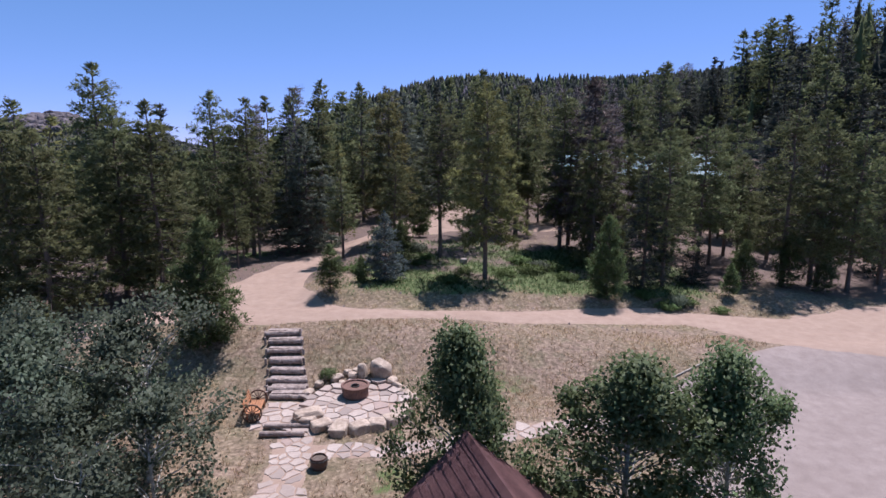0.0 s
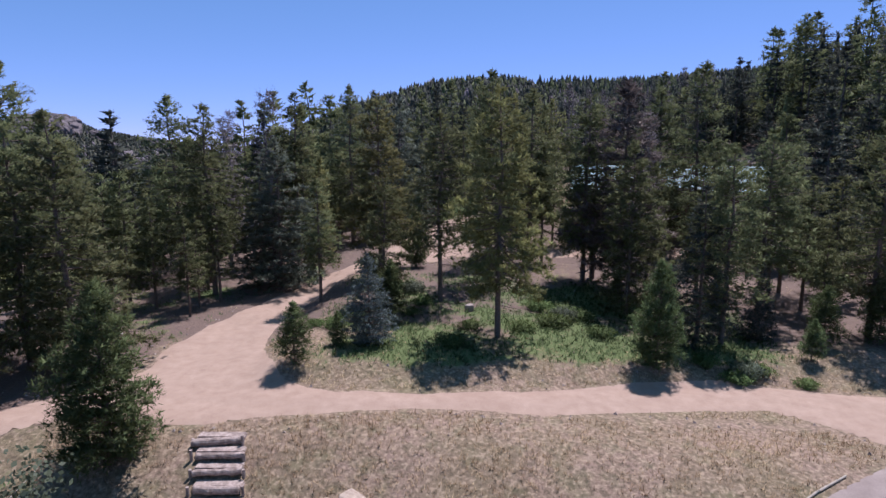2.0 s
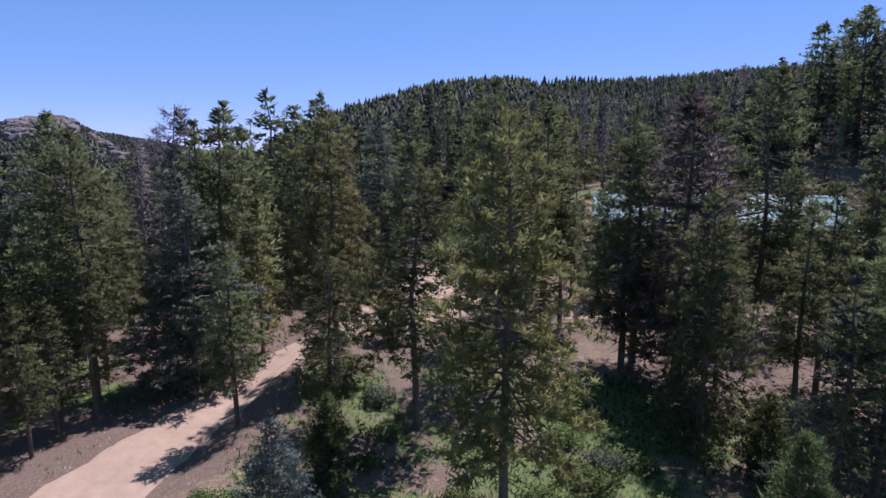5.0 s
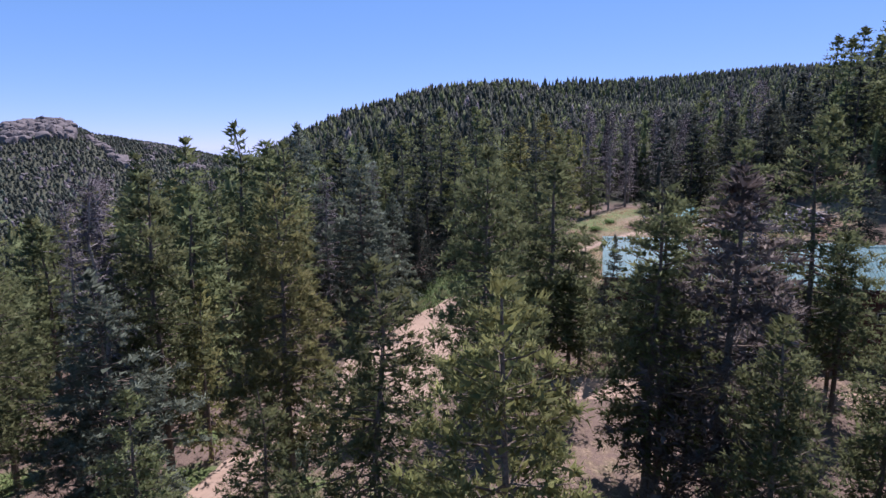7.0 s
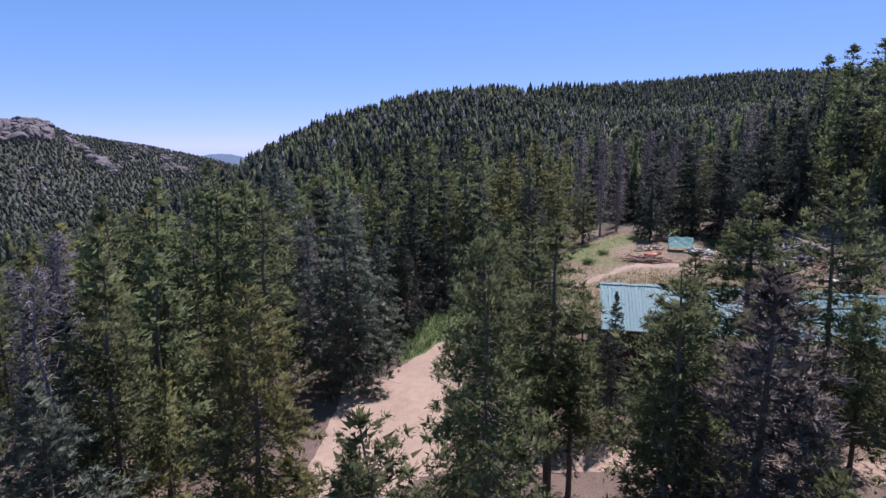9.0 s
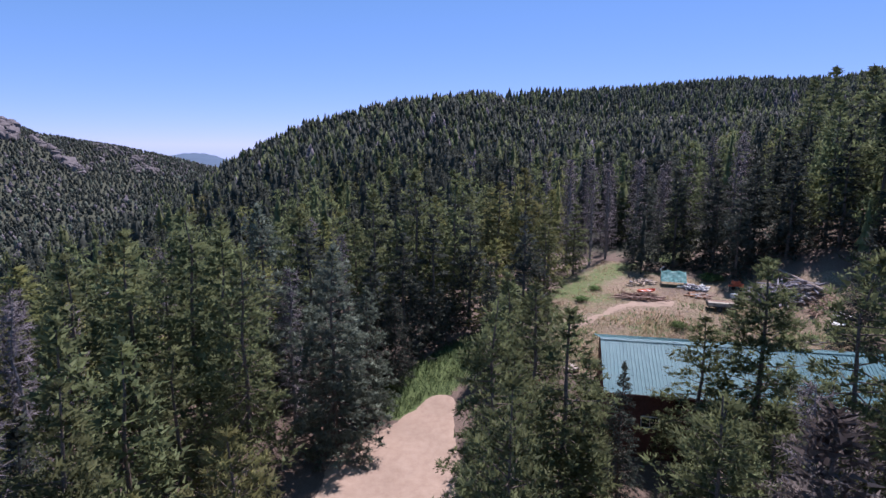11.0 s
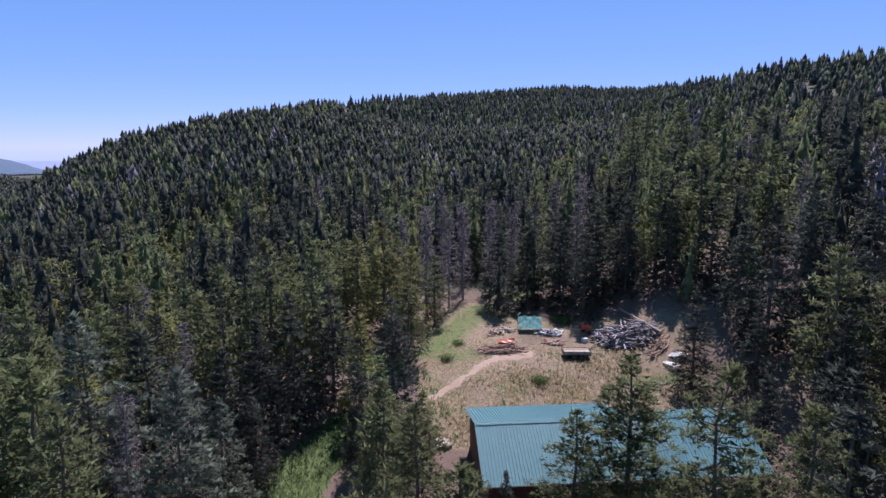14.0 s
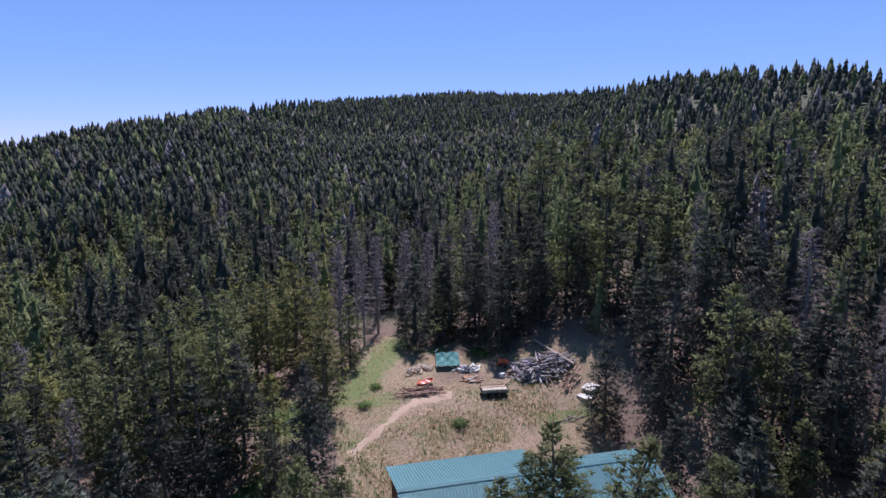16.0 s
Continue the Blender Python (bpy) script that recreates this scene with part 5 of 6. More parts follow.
def stone_from(poly, joint, rng):
    c = sum(poly, Vector((0, 0))) / len(poly)
    # broken edges: each side gets a bent middle
    bent = []
    for a, b in zip(poly, poly[1:] + poly[:1]):
        bent += [a, (a + b) / 2 + Vector((b.y - a.y, a.x - b.x)) * rng.uniform(-0.07, 0.05)]
    poly = bent
    bm = bmesh.new()
    rings = []
    for inset, z in ((joint, -0.08), (joint, 0.018), (joint + 0.03, 0.034)):
        ring = []
        for p in poly:
            d = p - c
            ring.append(bm.verts.new((*(d * max(0.3, 1 - inset / max(d.length, 0.05))), z + rng.uniform(-0.004, 0.004))))
        rings.append(ring)
    n = len(poly)
    for lo, hi in zip(rings, rings[1:]):
        for k in range(n):
            bm.faces.new((lo[k], lo[(k + 1) % n], hi[(k + 1) % n], hi[k]))
    bm.faces.new(rings[-1])
    return bm, c


def flag_material():
    m, t, b = material("flagstone", 0.9)
    v, info = coords(t), t.nodes.new("ShaderNodeObjectInfo")
    f = noise_tex(t, 7, 5, 0.6, v)
    tone = ramp(t, info.outputs["Random"], (0.0, (0.29, 0.228, 0.195)), (0.35, (0.40, 0.315, 0.265)), (0.7, (0.50, 0.405, 0.345)), (1.0, (0.37, 0.265, 0.22)))
    t.links.new(mixc(t, ramp(t, f, (0.35, (0, 0, 0)), (0.75, (0.5, 0.5, 0.5))), tone, (0.24, 0.19, 0.17)), b.inputs["Base Color"])
    bump(t, b, f, 0.5, 0.02)
    return m


FLAG = flag_material()


def paving(name, label, inside, x0, x1, y0, y1, size, lift=0.0, joint=0.028, skip=0.0):
    """Mortar bed with separate flagstones fitted on it."""
    bed = patch(name, inside, x0, x1, y0, y1, 0.22, DIRT, 0.025 + lift, label, "paving")
    rng = random.Random(11)
    sites = []
    j, y = 0, y0
    while y < y1:
        x = x0 + (size / 2 if j % 2 else 0)
        while x < x1:
            if rng.random() > 0.16:
                sites.append((x + rng.uniform(-0.42, 0.42) * size, y + rng.uniform(-0.40, 0.40) * size))
            x += size
        y += size * 0.86
        j += 1
    for s in sites:
        if inside(np.array(s[0]), np.array(s[1])) > -0.1 or rng.random() < skip:
            continue
        near = [o for o in sites if o is not s and math.dist(o, s) < size * 2.6]
        poly = cell(s, near, size * 1.0)
        if len(poly) < 3:
            continue
        bm, c = stone_from(poly, joint + rng.uniform(0, 0.02), rng)
        p = part("flagstone", bm, FLAG, bed)
        p.matrix_basis = pose(c.x, c.y, ground_z(c.x, c.y) + lift + rng.uniform(0.0, 0.018), rng.uniform(-1.5, 1.5), rng.uniform(-1.5, 1.5), 0)
    return bed


def patio_gap(x, y):
    return (np.hypot((x + 4.4) / 2.75, (y - 27.3) / 2.45) - 1) * 2.4


def landing_gap(x, y):
    return np.maximum(np.abs(x + 7.7) - 1.25, np.abs(y - 26.4) - 1.45)


def walk_gap(x, y):
    d1, at = seg_dist(x, y, [(-6.6, 24.4), (-6.3, 21), (-6.0, 15.5)])
    d2, _ = seg_dist(x, y, [(-6.4, 23.1), (-2.5, 23.2), (2.0, 24.2), (5.0, 25.3), (9.5, 26.2)])
    return np.minimum(d1 - 0.95, d2 - 0.62) + 0.08 * wavy(x, y, 2.5)


paving("patio", "round flagstone patio with a fire pit", patio_gap, -7.4, -1.4, 24.6, 30.0, 0.62, 0.26, 0.02)
paving("landing", "flagstone landing at the foot of the log steps", landing_gap, -9.2, -6.3, 24.8, 28.0, 0.6, 0.03, 0.035)
paving("garden_path", "flagstone path along the lawn to the cabin", walk_gap, -8.0, 10.5, 15.5, 27.2, 0.50, -0.012, 0.028, 0.03)


def boulder(x, y, sx, sy, sz, seed, label, tilt=0.0, sink=0.25, mat=None, power=0.55):
    rng = random.Random(seed)
    bm = rock_bm(rng, sx, sy, sz, 0.14, 46, power)
    me = bpy.data.meshes.new("boulder")
    bm.to_mesh(me)
    bm.free()
    me.materials.append(mat or BOULDER)
    ob = new("boulder", me)
    ob.matrix_basis = pose(x, y, ground_z(x, y) + sz * (1 - sink * 2), tilt, 0, rng.uniform(0, 360))
    return tagged(ob, label, "boulder", "boulders round the patio")


boulder(-6.35, 26.0, 0.80, 0.55, 0.36, 1, "flat-topped pale boulder at the patio edge", 0, 0.2, None, 0.4)
for k, (deg, w) in enumerate(((226, 0.42), (244, 0.50), (263, 0.66), (283, 0.52), (300, 0.46), (316, 0.44), (331, 0.40), (346, 0.34))):
    a = radians(deg)
    boulder(-4.4 + 2.75 * math.cos(a), 27.3 + 2.45 * math.sin(a), w * 1.08, 0.46, 0.32, 10 + k, "pale flat-topped stone in the low patio wall", 0, 0.28, None, 0.45)
boulder(-3.35, 30.1, 0.72, 0.58, 0.66, 24, "big upright boulder behind the fire pit", 10, 0.2, None, 0.8)
boulder(-4.35, 30.05, 0.30, 0.26, 0.55, 5, "narrow standing stone beside a boulder", 5)
for k, (x, y, s) in enumerate(((-4.9, 30.0, 0.28), (-5.2, 30.3, 0.2), (-4.75, 30.4, 0.2), (-5.7, 29.8, 0.33), (-6.6, 29.4, 0.25), (-7.0, 28.6, 0.3), (-6.3, 29.9, 0.2), (-5.4, 29.5, 0.22))):
    boulder(x, y, s * 1.15, s, s * 0.8, 30 + k, "small rounded rock at the back of the patio")
for k in range(5):
    u = k / 4
    boulder(-2.7 + 1.2 * u, 29.6 - 1.6 * u, 0.42, 0.28, 0.24, 50 + k, "leaning slab of stone along the patio edge", 25)


def fire_pit():
    ob = thing("fire_pit", -4.45, 28.0, 0.32, 0, "round rusty iron fire pit with a flat rim", "fire pit")
    n = 40
    def ring(bm, prof):
        rows = [[bm.verts.new((math.cos(2 * math.pi * k / n) * r, math.sin(2 * math.pi * k / n) * r, z)) for k in range(n)] for r, z in prof]
        for a, b in zip(rows, rows[1:]):
            for k in range(n):
                bm.faces.new((a[k], a[(k + 1) % n], b[(k + 1) % n], b[k]))
        return rows
    bm = bmesh.new()
    ring(bm, [(0.66, 0.0), (0.68, 0.03), (0.66, 0.06), (0.66, 0.24), (0.68, 0.26), (0.68, 0.30), (0.66, 0.32), (0.66, 0.5), (0.72, 0.52), (0.73, 0.56), (0.70, 0.58), (0.62, 0.575), (0.60, 0.50)])
    part("drum", bm, RUST, ob)
    bm = bmesh.new()
    rows = ring(bm, [(0.60, 0.50), (0.24, 0.49), (0.21, 0.47), (0.21, 0.10)])
    bm.faces.new(rows[-1])
    part("top_plate", bm, RUST, ob)
    bm = bmesh.new()
    ring(bm, [(0.215, 0.485), (0.215, 0.54), (0.185, 0.54), (0.185, 0.45)])
    part("collar", bm, STEEL, ob)


fire_pit()


def wheel(parent, x, r, mat):
    """A spoked wagon wheel whose axle runs along y."""
    w = part("wheel", bmesh.new(), mat, parent)
    w.matrix_basis = pose(0, x, r)
    bm = bmesh.new()
    n = 28
    rows = []
    for rr, yy in ((r, -0.03), (r, 0.03), (r - 0.06, 0.03), (r - 0.06, -0.03)):
        rows.append([bm.verts.new((math.cos(2 * math.pi * k / n) * rr, yy, math.sin(2 * math.pi * k / n) * rr)) for k in range(n)])
    for i in range(4):
        a, b = rows[i], rows[(i + 1) % 4]
        for k in range(n):
            bm.faces.new((a[k], a[(k + 1) % n], b[(k + 1) % n], b[k]))
    bmesh.ops.recalc_face_normals(bm, faces=bm.faces)
    part("rim", bm, mat, w)
    bm = bmesh.new()
    rod(bm, (0, -0.09, 0), (0, 0.09, 0), 0.075, None, 14)
    part("hub", bm, mat, w)
    for k in range(12):
        a = 2 * math.pi * k / 12
        bm = bmesh.new()
        rod(bm, (math.cos(a) * 0.06, 0, math.sin(a) * 0.06), (math.cos(a) * (r - 0.05), 0, math.sin(a) * (r - 0.05)), 0.02, None, 6)
        part("spoke", bm, mat, w)
    return w


def wheel_bench():
    ob = thing("wagon_wheel_bench", -9.1, 26.5, ground_z(-9, 26.5), 8, "orange-stained wooden bench with wagon wheel ends", "bench")
    wheel(ob, -0.88, 0.46, DARKWOOD), wheel(ob, 0.88, 0.46, DARKWOOD)
    for k in range(5):
        bm = bmesh.new()
        box(bm, -0.30 + 0.13 * k, -0.85, 0.42, -0.19 + 0.13 * k, 0.85, 0.455, 0.008)
        part("seat_slat", bm, CEDAR, ob)
    for k in range(4):
        bm = bmesh.new()
        z = 0.52 + 0.12 * k
        box(bm, -0.36 - 0.03 * k, -0.85, z, -0.33 - 0.03 * k, 0.85, z + 0.10, 0.008)
        part("back_slat", bm, CEDAR, ob)
    for y in (-0.7, 0.7):
        for xx in (-0.28, 0.30):
            bm = bmesh.new()
            box(bm, xx - 0.035, y - 0.035, 0, xx + 0.035, y + 0.035, 0.42)
            part("leg", bm, CEDAR, ob)
        bm = bmesh.new()
        rod(bm, (-0.30, y, 0.35), (-0.45, y, 1.0), 0.03)
        part("back_post", bm, CEDAR, ob)


wheel_bench()


def barrel_planter():
    ob = thing("barrel_planter", -5.05, 21.9, ground_z(-5, 21.9), 0, "dark half-barrel planter of soil on the garden path", "planter")
    ob.scale = (0.85, 0.85, 0.8)
    bm = bmesh.new()
    n = 24
    rows = [[bm.verts.new((math.cos(2 * math.pi * k / n) * r, math.sin(2 * math.pi * k / n) * r, z)) for k in range(n)]
            for r, z in ((0.33, 0), (0.40, 0.2), (0.42, 0.42), (0.38, 0.62), (0.34, 0.62), (0.33, 0.52))]
    for a, b in zip(rows, rows[1:]):
        for k in range(n):
            bm.faces.new((a[k], a[(k + 1) % n], b[(k + 1) % n], b[k]))
    part("barrel", bm, DARKWOOD, ob)
    for z, r in ((0.14, 0.40), (0.48, 0.42)):
        bm = bmesh.new()
        rr = [[bm.verts.new((math.cos(2 * math.pi * k / n) * q, math.sin(2 * math.pi * k / n) * q, zz)) for k in range(n)] for q, zz in ((r - 0.02, z), (r + 0.008, z), (r + 0.008, z + 0.05), (r - 0.02, z + 0.05))]
        for a, b in zip(rr, rr[1:]):
            for k in range(n):
                bm.faces.new((a[k], a[(k + 1) % n], b[(k + 1) % n], b[k]))
        part("hoop", bm, STEEL, ob)
    bm = bmesh.new()
    bmesh.ops.create_circle(bm, cap_ends=True, segments=n, radius=0.335)
    for p in bm.verts:
        p.co.z = 0.53 + noise.noise(p.co * 9) * 0.03
    part("soil", bm, BARK, ob)


barrel_planter()


# edging logs along the gravel
def lot_edging():
    pts = [(9.5, 24.6), (9.6, 26.1), (10.4, 27.85), (11.45, 29.15), (12.95, 30.2), (14.8, 31.25), (16.4, 32.05)]
    for (ax, ay), (bx, by) in zip(pts, pts[1:]):
        bm = bmesh.new()
        rod(bm, (0, 0, 0), (bx - ax - 0.03, by - ay, ground_z(bx, by) - ground_z(ax, ay)), 0.05, 0.045, 10)
        me = bpy.data.meshes.new("edging_log")
        bm.to_mesh(me)
        bm.free()
        me.materials.append(DECK)
        ob = new("edging_log", me)
        ob.matrix_basis = pose(ax, ay, ground_z(ax, ay) + 0.06)
        tagged(ob, "pale peeled log edging the gravel lot", "log", "edging logs")


lot_edging()


def stump_post():
    ob = thing("stump", -19.8, 44.5, ground_z(-19.8, 44.5), 0, "dark red-brown cut stump with a pale stone on top", "stump")
    bm = bmesh.new()
    made = rod(bm, (0, 0, -0.1), (0.03, 0, 0.75), 0.24, 0.19, 12)
    for p in made:
        p.co.x += noise.noise(p.co * 3) * 0.05
    part("trunk", bm, REDWALL, ob)
    bm = rock_bm(random.Random(3), 0.2, 0.18, 0.12)
    for p in bm.verts:
        p.co.z += 0.82
    part("cap_stone", bm, WHITE, ob)


stump_post()
# ---- wood yard behind the barn ----
def free_mesh(name, bm, mat, x, y, z, label, category, group="", turn=0.0):
    me = bpy.data.meshes.new(name)
    bm.normal_update()
    bm.to_mesh(me)
    bm.free()
    me.materials.append(mat)
    ob = new(name, me)
    ob.matrix_basis = pose(x, y, z, 0, 0, turn)
    return tagged(ob, label, category, group)


def log_mesh(seed, r, l, mat, sides=9):
    rng = random.Random(seed)
    bm = bmesh.new()
    made = rod(bm, (-l / 2, 0, 0), (l / 2, 0, 0), r, r * rng.uniform(0.75, 0.95), sides)
    me = bpy.data.meshes.new("log")
    bm.to_mesh(me)
    bm.free()
    me.materials.append(mat)
    return me


def heap(name, label, category, x, y, sx, sy, sz, n, mats, lengths, radius, part_name, seed, turn=0.0, spread=70):
    """A loose pile: pieces lie over one another, higher in the middle."""
    rng = random.Random(seed)
    meshes = [log_mesh(seed * 31 + k, radius * rng.uniform(0.7, 1.3), rng.uniform(*lengths), mats[k % len(mats)]) for k in range(8)]
    ob = thing(name, x, y, ground_z(x, y), turn, label, category)
    c, s = math.cos(radians(turn)), math.sin(radians(turn))
    for k in range(n):
        u, v = rng.uniform(-1, 1), rng.uniform(-1, 1)
        if u * u + v * v > 1:
            u, v = u * 0.6, v * 0.6
        px, py = u * sx, v * sy
        top = sz * max(0.0, 1 - (u * u + v * v)) ** 0.7
        wx, wy = x + px * c - py * s, y + px * s + py * c
        z = ground_z(wx, wy) - ground_z(x, y) + radius + top * rng.random()
        p = part(part_name, rng.choice(meshes), None, ob)
        p.matrix_basis = pose(px, py, z, 0, rng.gauss(0, 9), rng.gauss(0, spread))
    return ob


heap("log_pile", "jumbled heap of grey weathered firewood logs", "log pile", 46.2, 107.6, 4.4, 2.5, 1.7, 250, (GREYLOG, DEADWOOD, GREYLOG, BARK), (1.2, 2.9), 0.10, "log", 3, -22)
heap("stick_pile", "flat pile of thin rust-brown branches", "brush pile", 29.6, 110.0, 2.8, 1.1, 0.45, 60, (LUMBER, RUST), (1.6, 3.6), 0.05, "stick", 5, -10, 18)
heap("lumber_pile", "scattered pinkish sawn lumber offcuts", "lumber pile", 48.4, 103.6, 2.2, 1.0, 0.4, 46, (LUMBER,), (1.5, 3.0), 0.05, "board", 7, 25, 14)
heap("lumber_pile", "small heap of pale orange boards", "lumber pile", 37.2, 110.4, 1.3, 0.8, 0.4, 34, (LUMBER, CEDAR, WHITE), (0.9, 1.8), 0.085, "board", 9, -20, 30)
heap("scrap_heap", "white and grey scrap heap under the tarp edge", "scrap heap", 38.0, 113.2, 1.9, 0.8, 0.5, 40, (WHITE, GREYLOG, WHITE, STEEL), (0.6, 1.5), 0.12, "scrap", 11, -15, 60)
heap("log_pile", "old fallen logs under the pines", "log pile", 60.0, 108.6, 1.8, 2.2, 0.7, 26, (GREYLOG, LOGWOOD), (1.5, 3.4), 0.12, "log", 13, 40, 30)
heap("brush_pile", "grey stones and brush beside the tarp", "brush pile", 31.7, 115.6, 2.2, 1.0, 0.5, 40, (GREYLOG, BOULDER), (0.4, 1.2), 0.1, "branch", 15, 10, 80)
heap("branch", "dry fallen branch on the slope", "branch", 44.6, 98.8, 1.2, 0.3, 0.15, 7, (DEADWOOD,), (1.0, 2.4), 0.05, "limb", 17, -15, 15)

bm = bmesh.new()
rod(bm, (0, 0, 0.9), (0.1, -9.0, ground_z(49.0, 104.0) - ground_z(48.9, 113.0) + 1.5), 0.11, 0.17, 10)
free_mesh("long_log", bm, LOGWOOD, 48.9, 113.0, ground_z(48.9, 113.0), "long pale log leaning across the log heap", "log")


def tarp_shelter():
    x, y = 36.0, 115.0
    ob = thing("tarp_shelter", x, y, ground_z(x, y), -22, "lean-to covered with a sagging teal tarp", "shelter")
    bm = bmesh.new()
    n = 12
    g = [[bm.verts.new((-1.6 + 3.2 * i / n, -1.1 + 2.5 * j / n, 0.75 + 1.05 * j / n + 0.10 * math.sin(i * 1.3) * math.sin(j * 0.9) - 0.16 * math.sin(math.pi * i / n) * math.sin(math.pi * j / n))) for j in range(n + 1)] for i in range(n + 1)]
    for i in range(n):
        for j in range(n):
            bm.faces.new((g[i][j], g[i + 1][j], g[i + 1][j + 1], g[i][j + 1]))
    bmesh.ops.solidify(bm, geom=bm.faces[:], thickness=0.012)
    part("tarp", bm, TARP, ob)
    for px, py, h in ((-1.55, -1.05, 0.75), (1.55, -1.05, 0.75), (-1.55, 1.35, 1.8), (1.55, 1.35, 1.8)):
        bm = bmesh.new()
        rod(bm, (px, py, -0.2), (px, py, h), 0.05)
        part("post", bm, LUMBER, ob)
    bm = bmesh.new()
    rod(bm, (-1.7, 1.4, 1.85), (-1.2, 1.5, 2.3), 0.06)
    part("pole", bm, WHITE, ob, "white pole")


tarp_shelter()


def trailer():
    x, y = 38.0, 106.2
    ob = thing("trailer", x, y, ground_z(x, y), -20, "old utility trailer with a pale load and dark sides", "trailer")
    for name, a, m in (("bed", (-1.7, -0.8, 0.55, 1.7, 0.8, 0.65), STEEL), ("side_board", (-1.7, -0.82, 0.65, 1.7, -0.78, 1.05), DECK), ("side_board", (-1.7, 0.78, 0.65, 1.7, 0.82, 1.05), STEEL),
                       ("tailboard", (-1.74, -0.8, 0.65, -1.7, 0.8, 1.05), STEEL), ("headboard", (1.7, -0.8, 0.65, 1.74, 0.8, 1.05), STEEL), ("load", (-1.6, -0.72, 0.66, 1.6, 0.1, 0.98), DECK)):
        bm = bmesh.new()
        box(bm, *a, 0.008)
        part(name, bm, m, ob)
    for k in range(4):
        bm = bmesh.new()
        box(bm, -1.62, 0.14 + 0.15 * k, 0.66, 1.62, 0.26 + 0.15 * k, 1.0 + 0.02 * (k % 2), 0.01)
        part("plank", bm, LUMBER, ob)
    bm = bmesh.new()
    rod(bm, (1.74, 0, 0.55), (2.9, 0, 0.45), 0.05)
    part("drawbar", bm, STEEL, ob)
    for wx in (-0.4, 0.45):
        for wy in (-0.9, 0.9):
            bm = bmesh.new()
            rod(bm, (wx, wy - 0.1, 0.33), (wx, wy + 0.1, 0.33), 0.33, None, 20)
            w = part("wheel", bm, RUBBER, ob)
            bm = bmesh.new()
            rod(bm, (wx, wy - 0.11, 0.33), (wx, wy + 0.11, 0.33), 0.17, None, 14)
            part("rim", bm, STEEL, w)


trailer()


def splitter(x, y, turn, label, scale=1.0):
    """A small red yard machine: engine on a beam frame with two wheels."""
    ob = thing("log_splitter", x, y, ground_z(x, y), turn, label, "machine", "red machines in the yard")
    for name, a, m in (("beam", (-0.9, -0.1, 0.55, 0.9, 0.1, 0.75), REDPAINT), ("engine", (-0.3, -0.35, 0.75, 0.35, 0.35, 1.15), REDPAINT), ("tank", (0.4, -0.28, 0.4, 0.9, 0.28, 0.8), REDPAINT),
                       ("wedge", (-0.9, -0.05, 0.75, -0.7, 0.05, 1.1), STEEL), ("cowl", (-0.2, -0.2, 1.15, 0.2, 0.2, 1.32), STEEL)):
        bm = bmesh.new()
        box(bm, *[v * scale for v in a], 0.03)
        part(name, bm, m, ob)
    for wy in (-0.5, 0.5):
        bm = bmesh.new()
        rod(bm, (0.2, (wy - 0.07) * scale, 0.28), (0.2, (wy + 0.07) * scale, 0.28), 0.28, None, 18)
        part("wheel", bm, RUBBER, ob)
    bm = bmesh.new()
    rod(bm, (-0.8, 0, 0), (-0.8, 0, 0.6), 0.04)
    part("stand", bm, STEEL, ob)


splitter(42.4, 111.2, 10, "red log splitter standing beside the log heap", 1.15)


def orange_sled():
    ob = thing("plastic_boat", 30.9, 111.6, ground_z(30.9, 111.6), 15, "orange-red plastic boat lying on the brush", "boat")
    bm = bmesh.new()
    n, m = 18, 7
    g = []
    for i in range(n + 1):
        u = -1 + 2 * i / n
        w = 0.62 * (1 - abs(u) ** 3)
        g.append([bm.verts.new((u * 1.35, (-1 + 2 * j / m) * w, 0.28 + 0.30 * abs(-1 + 2 * j / m) ** 2 + 0.12 * u * u)) for j in range(m + 1)])
    for i in range(n):
        for j in range(m):
            bm.faces.new((g[i][j], g[i + 1][j], g[i + 1][j + 1], g[i][j + 1]))
    bmesh.ops.remove_doubles(bm, verts=bm.verts, dist=0.001)
    bmesh.ops.solidify(bm, geom=bm.faces[:], thickness=0.03)
    part("hull", bm, REDPAINT, ob)
    for xx in (-0.5, 0.4):
        bm = bmesh.new()
        box(bm, xx, -0.5, 0.46, xx + 0.2, 0.5, 0.49, 0.005)
        part("seat", bm, WHITE, ob)


orange_sled()


def pallet(x, y, turn, label, tilt=0.0):
    ob = thing("pallet", x, y, ground_z(x, y) + 0.02, turn, label, "pallet", "pallets in the yard")
    for k in range(6):
        bm = bmesh.new()
        box(bm, -0.8 + 0.28 * k, -0.9, 0.12 + tilt * k, -0.6 + 0.28 * k, 0.9, 0.15 + tilt * k, 0.004)
        part("slat", bm, WHITE, ob)
    for yy in (-0.85, 0, 0.8):
        bm = bmesh.new()
        box(bm, -0.8, yy, 0.0, 0.8, yy + 0.06, 0.12)
        part("runner", bm, LUMBER, ob)


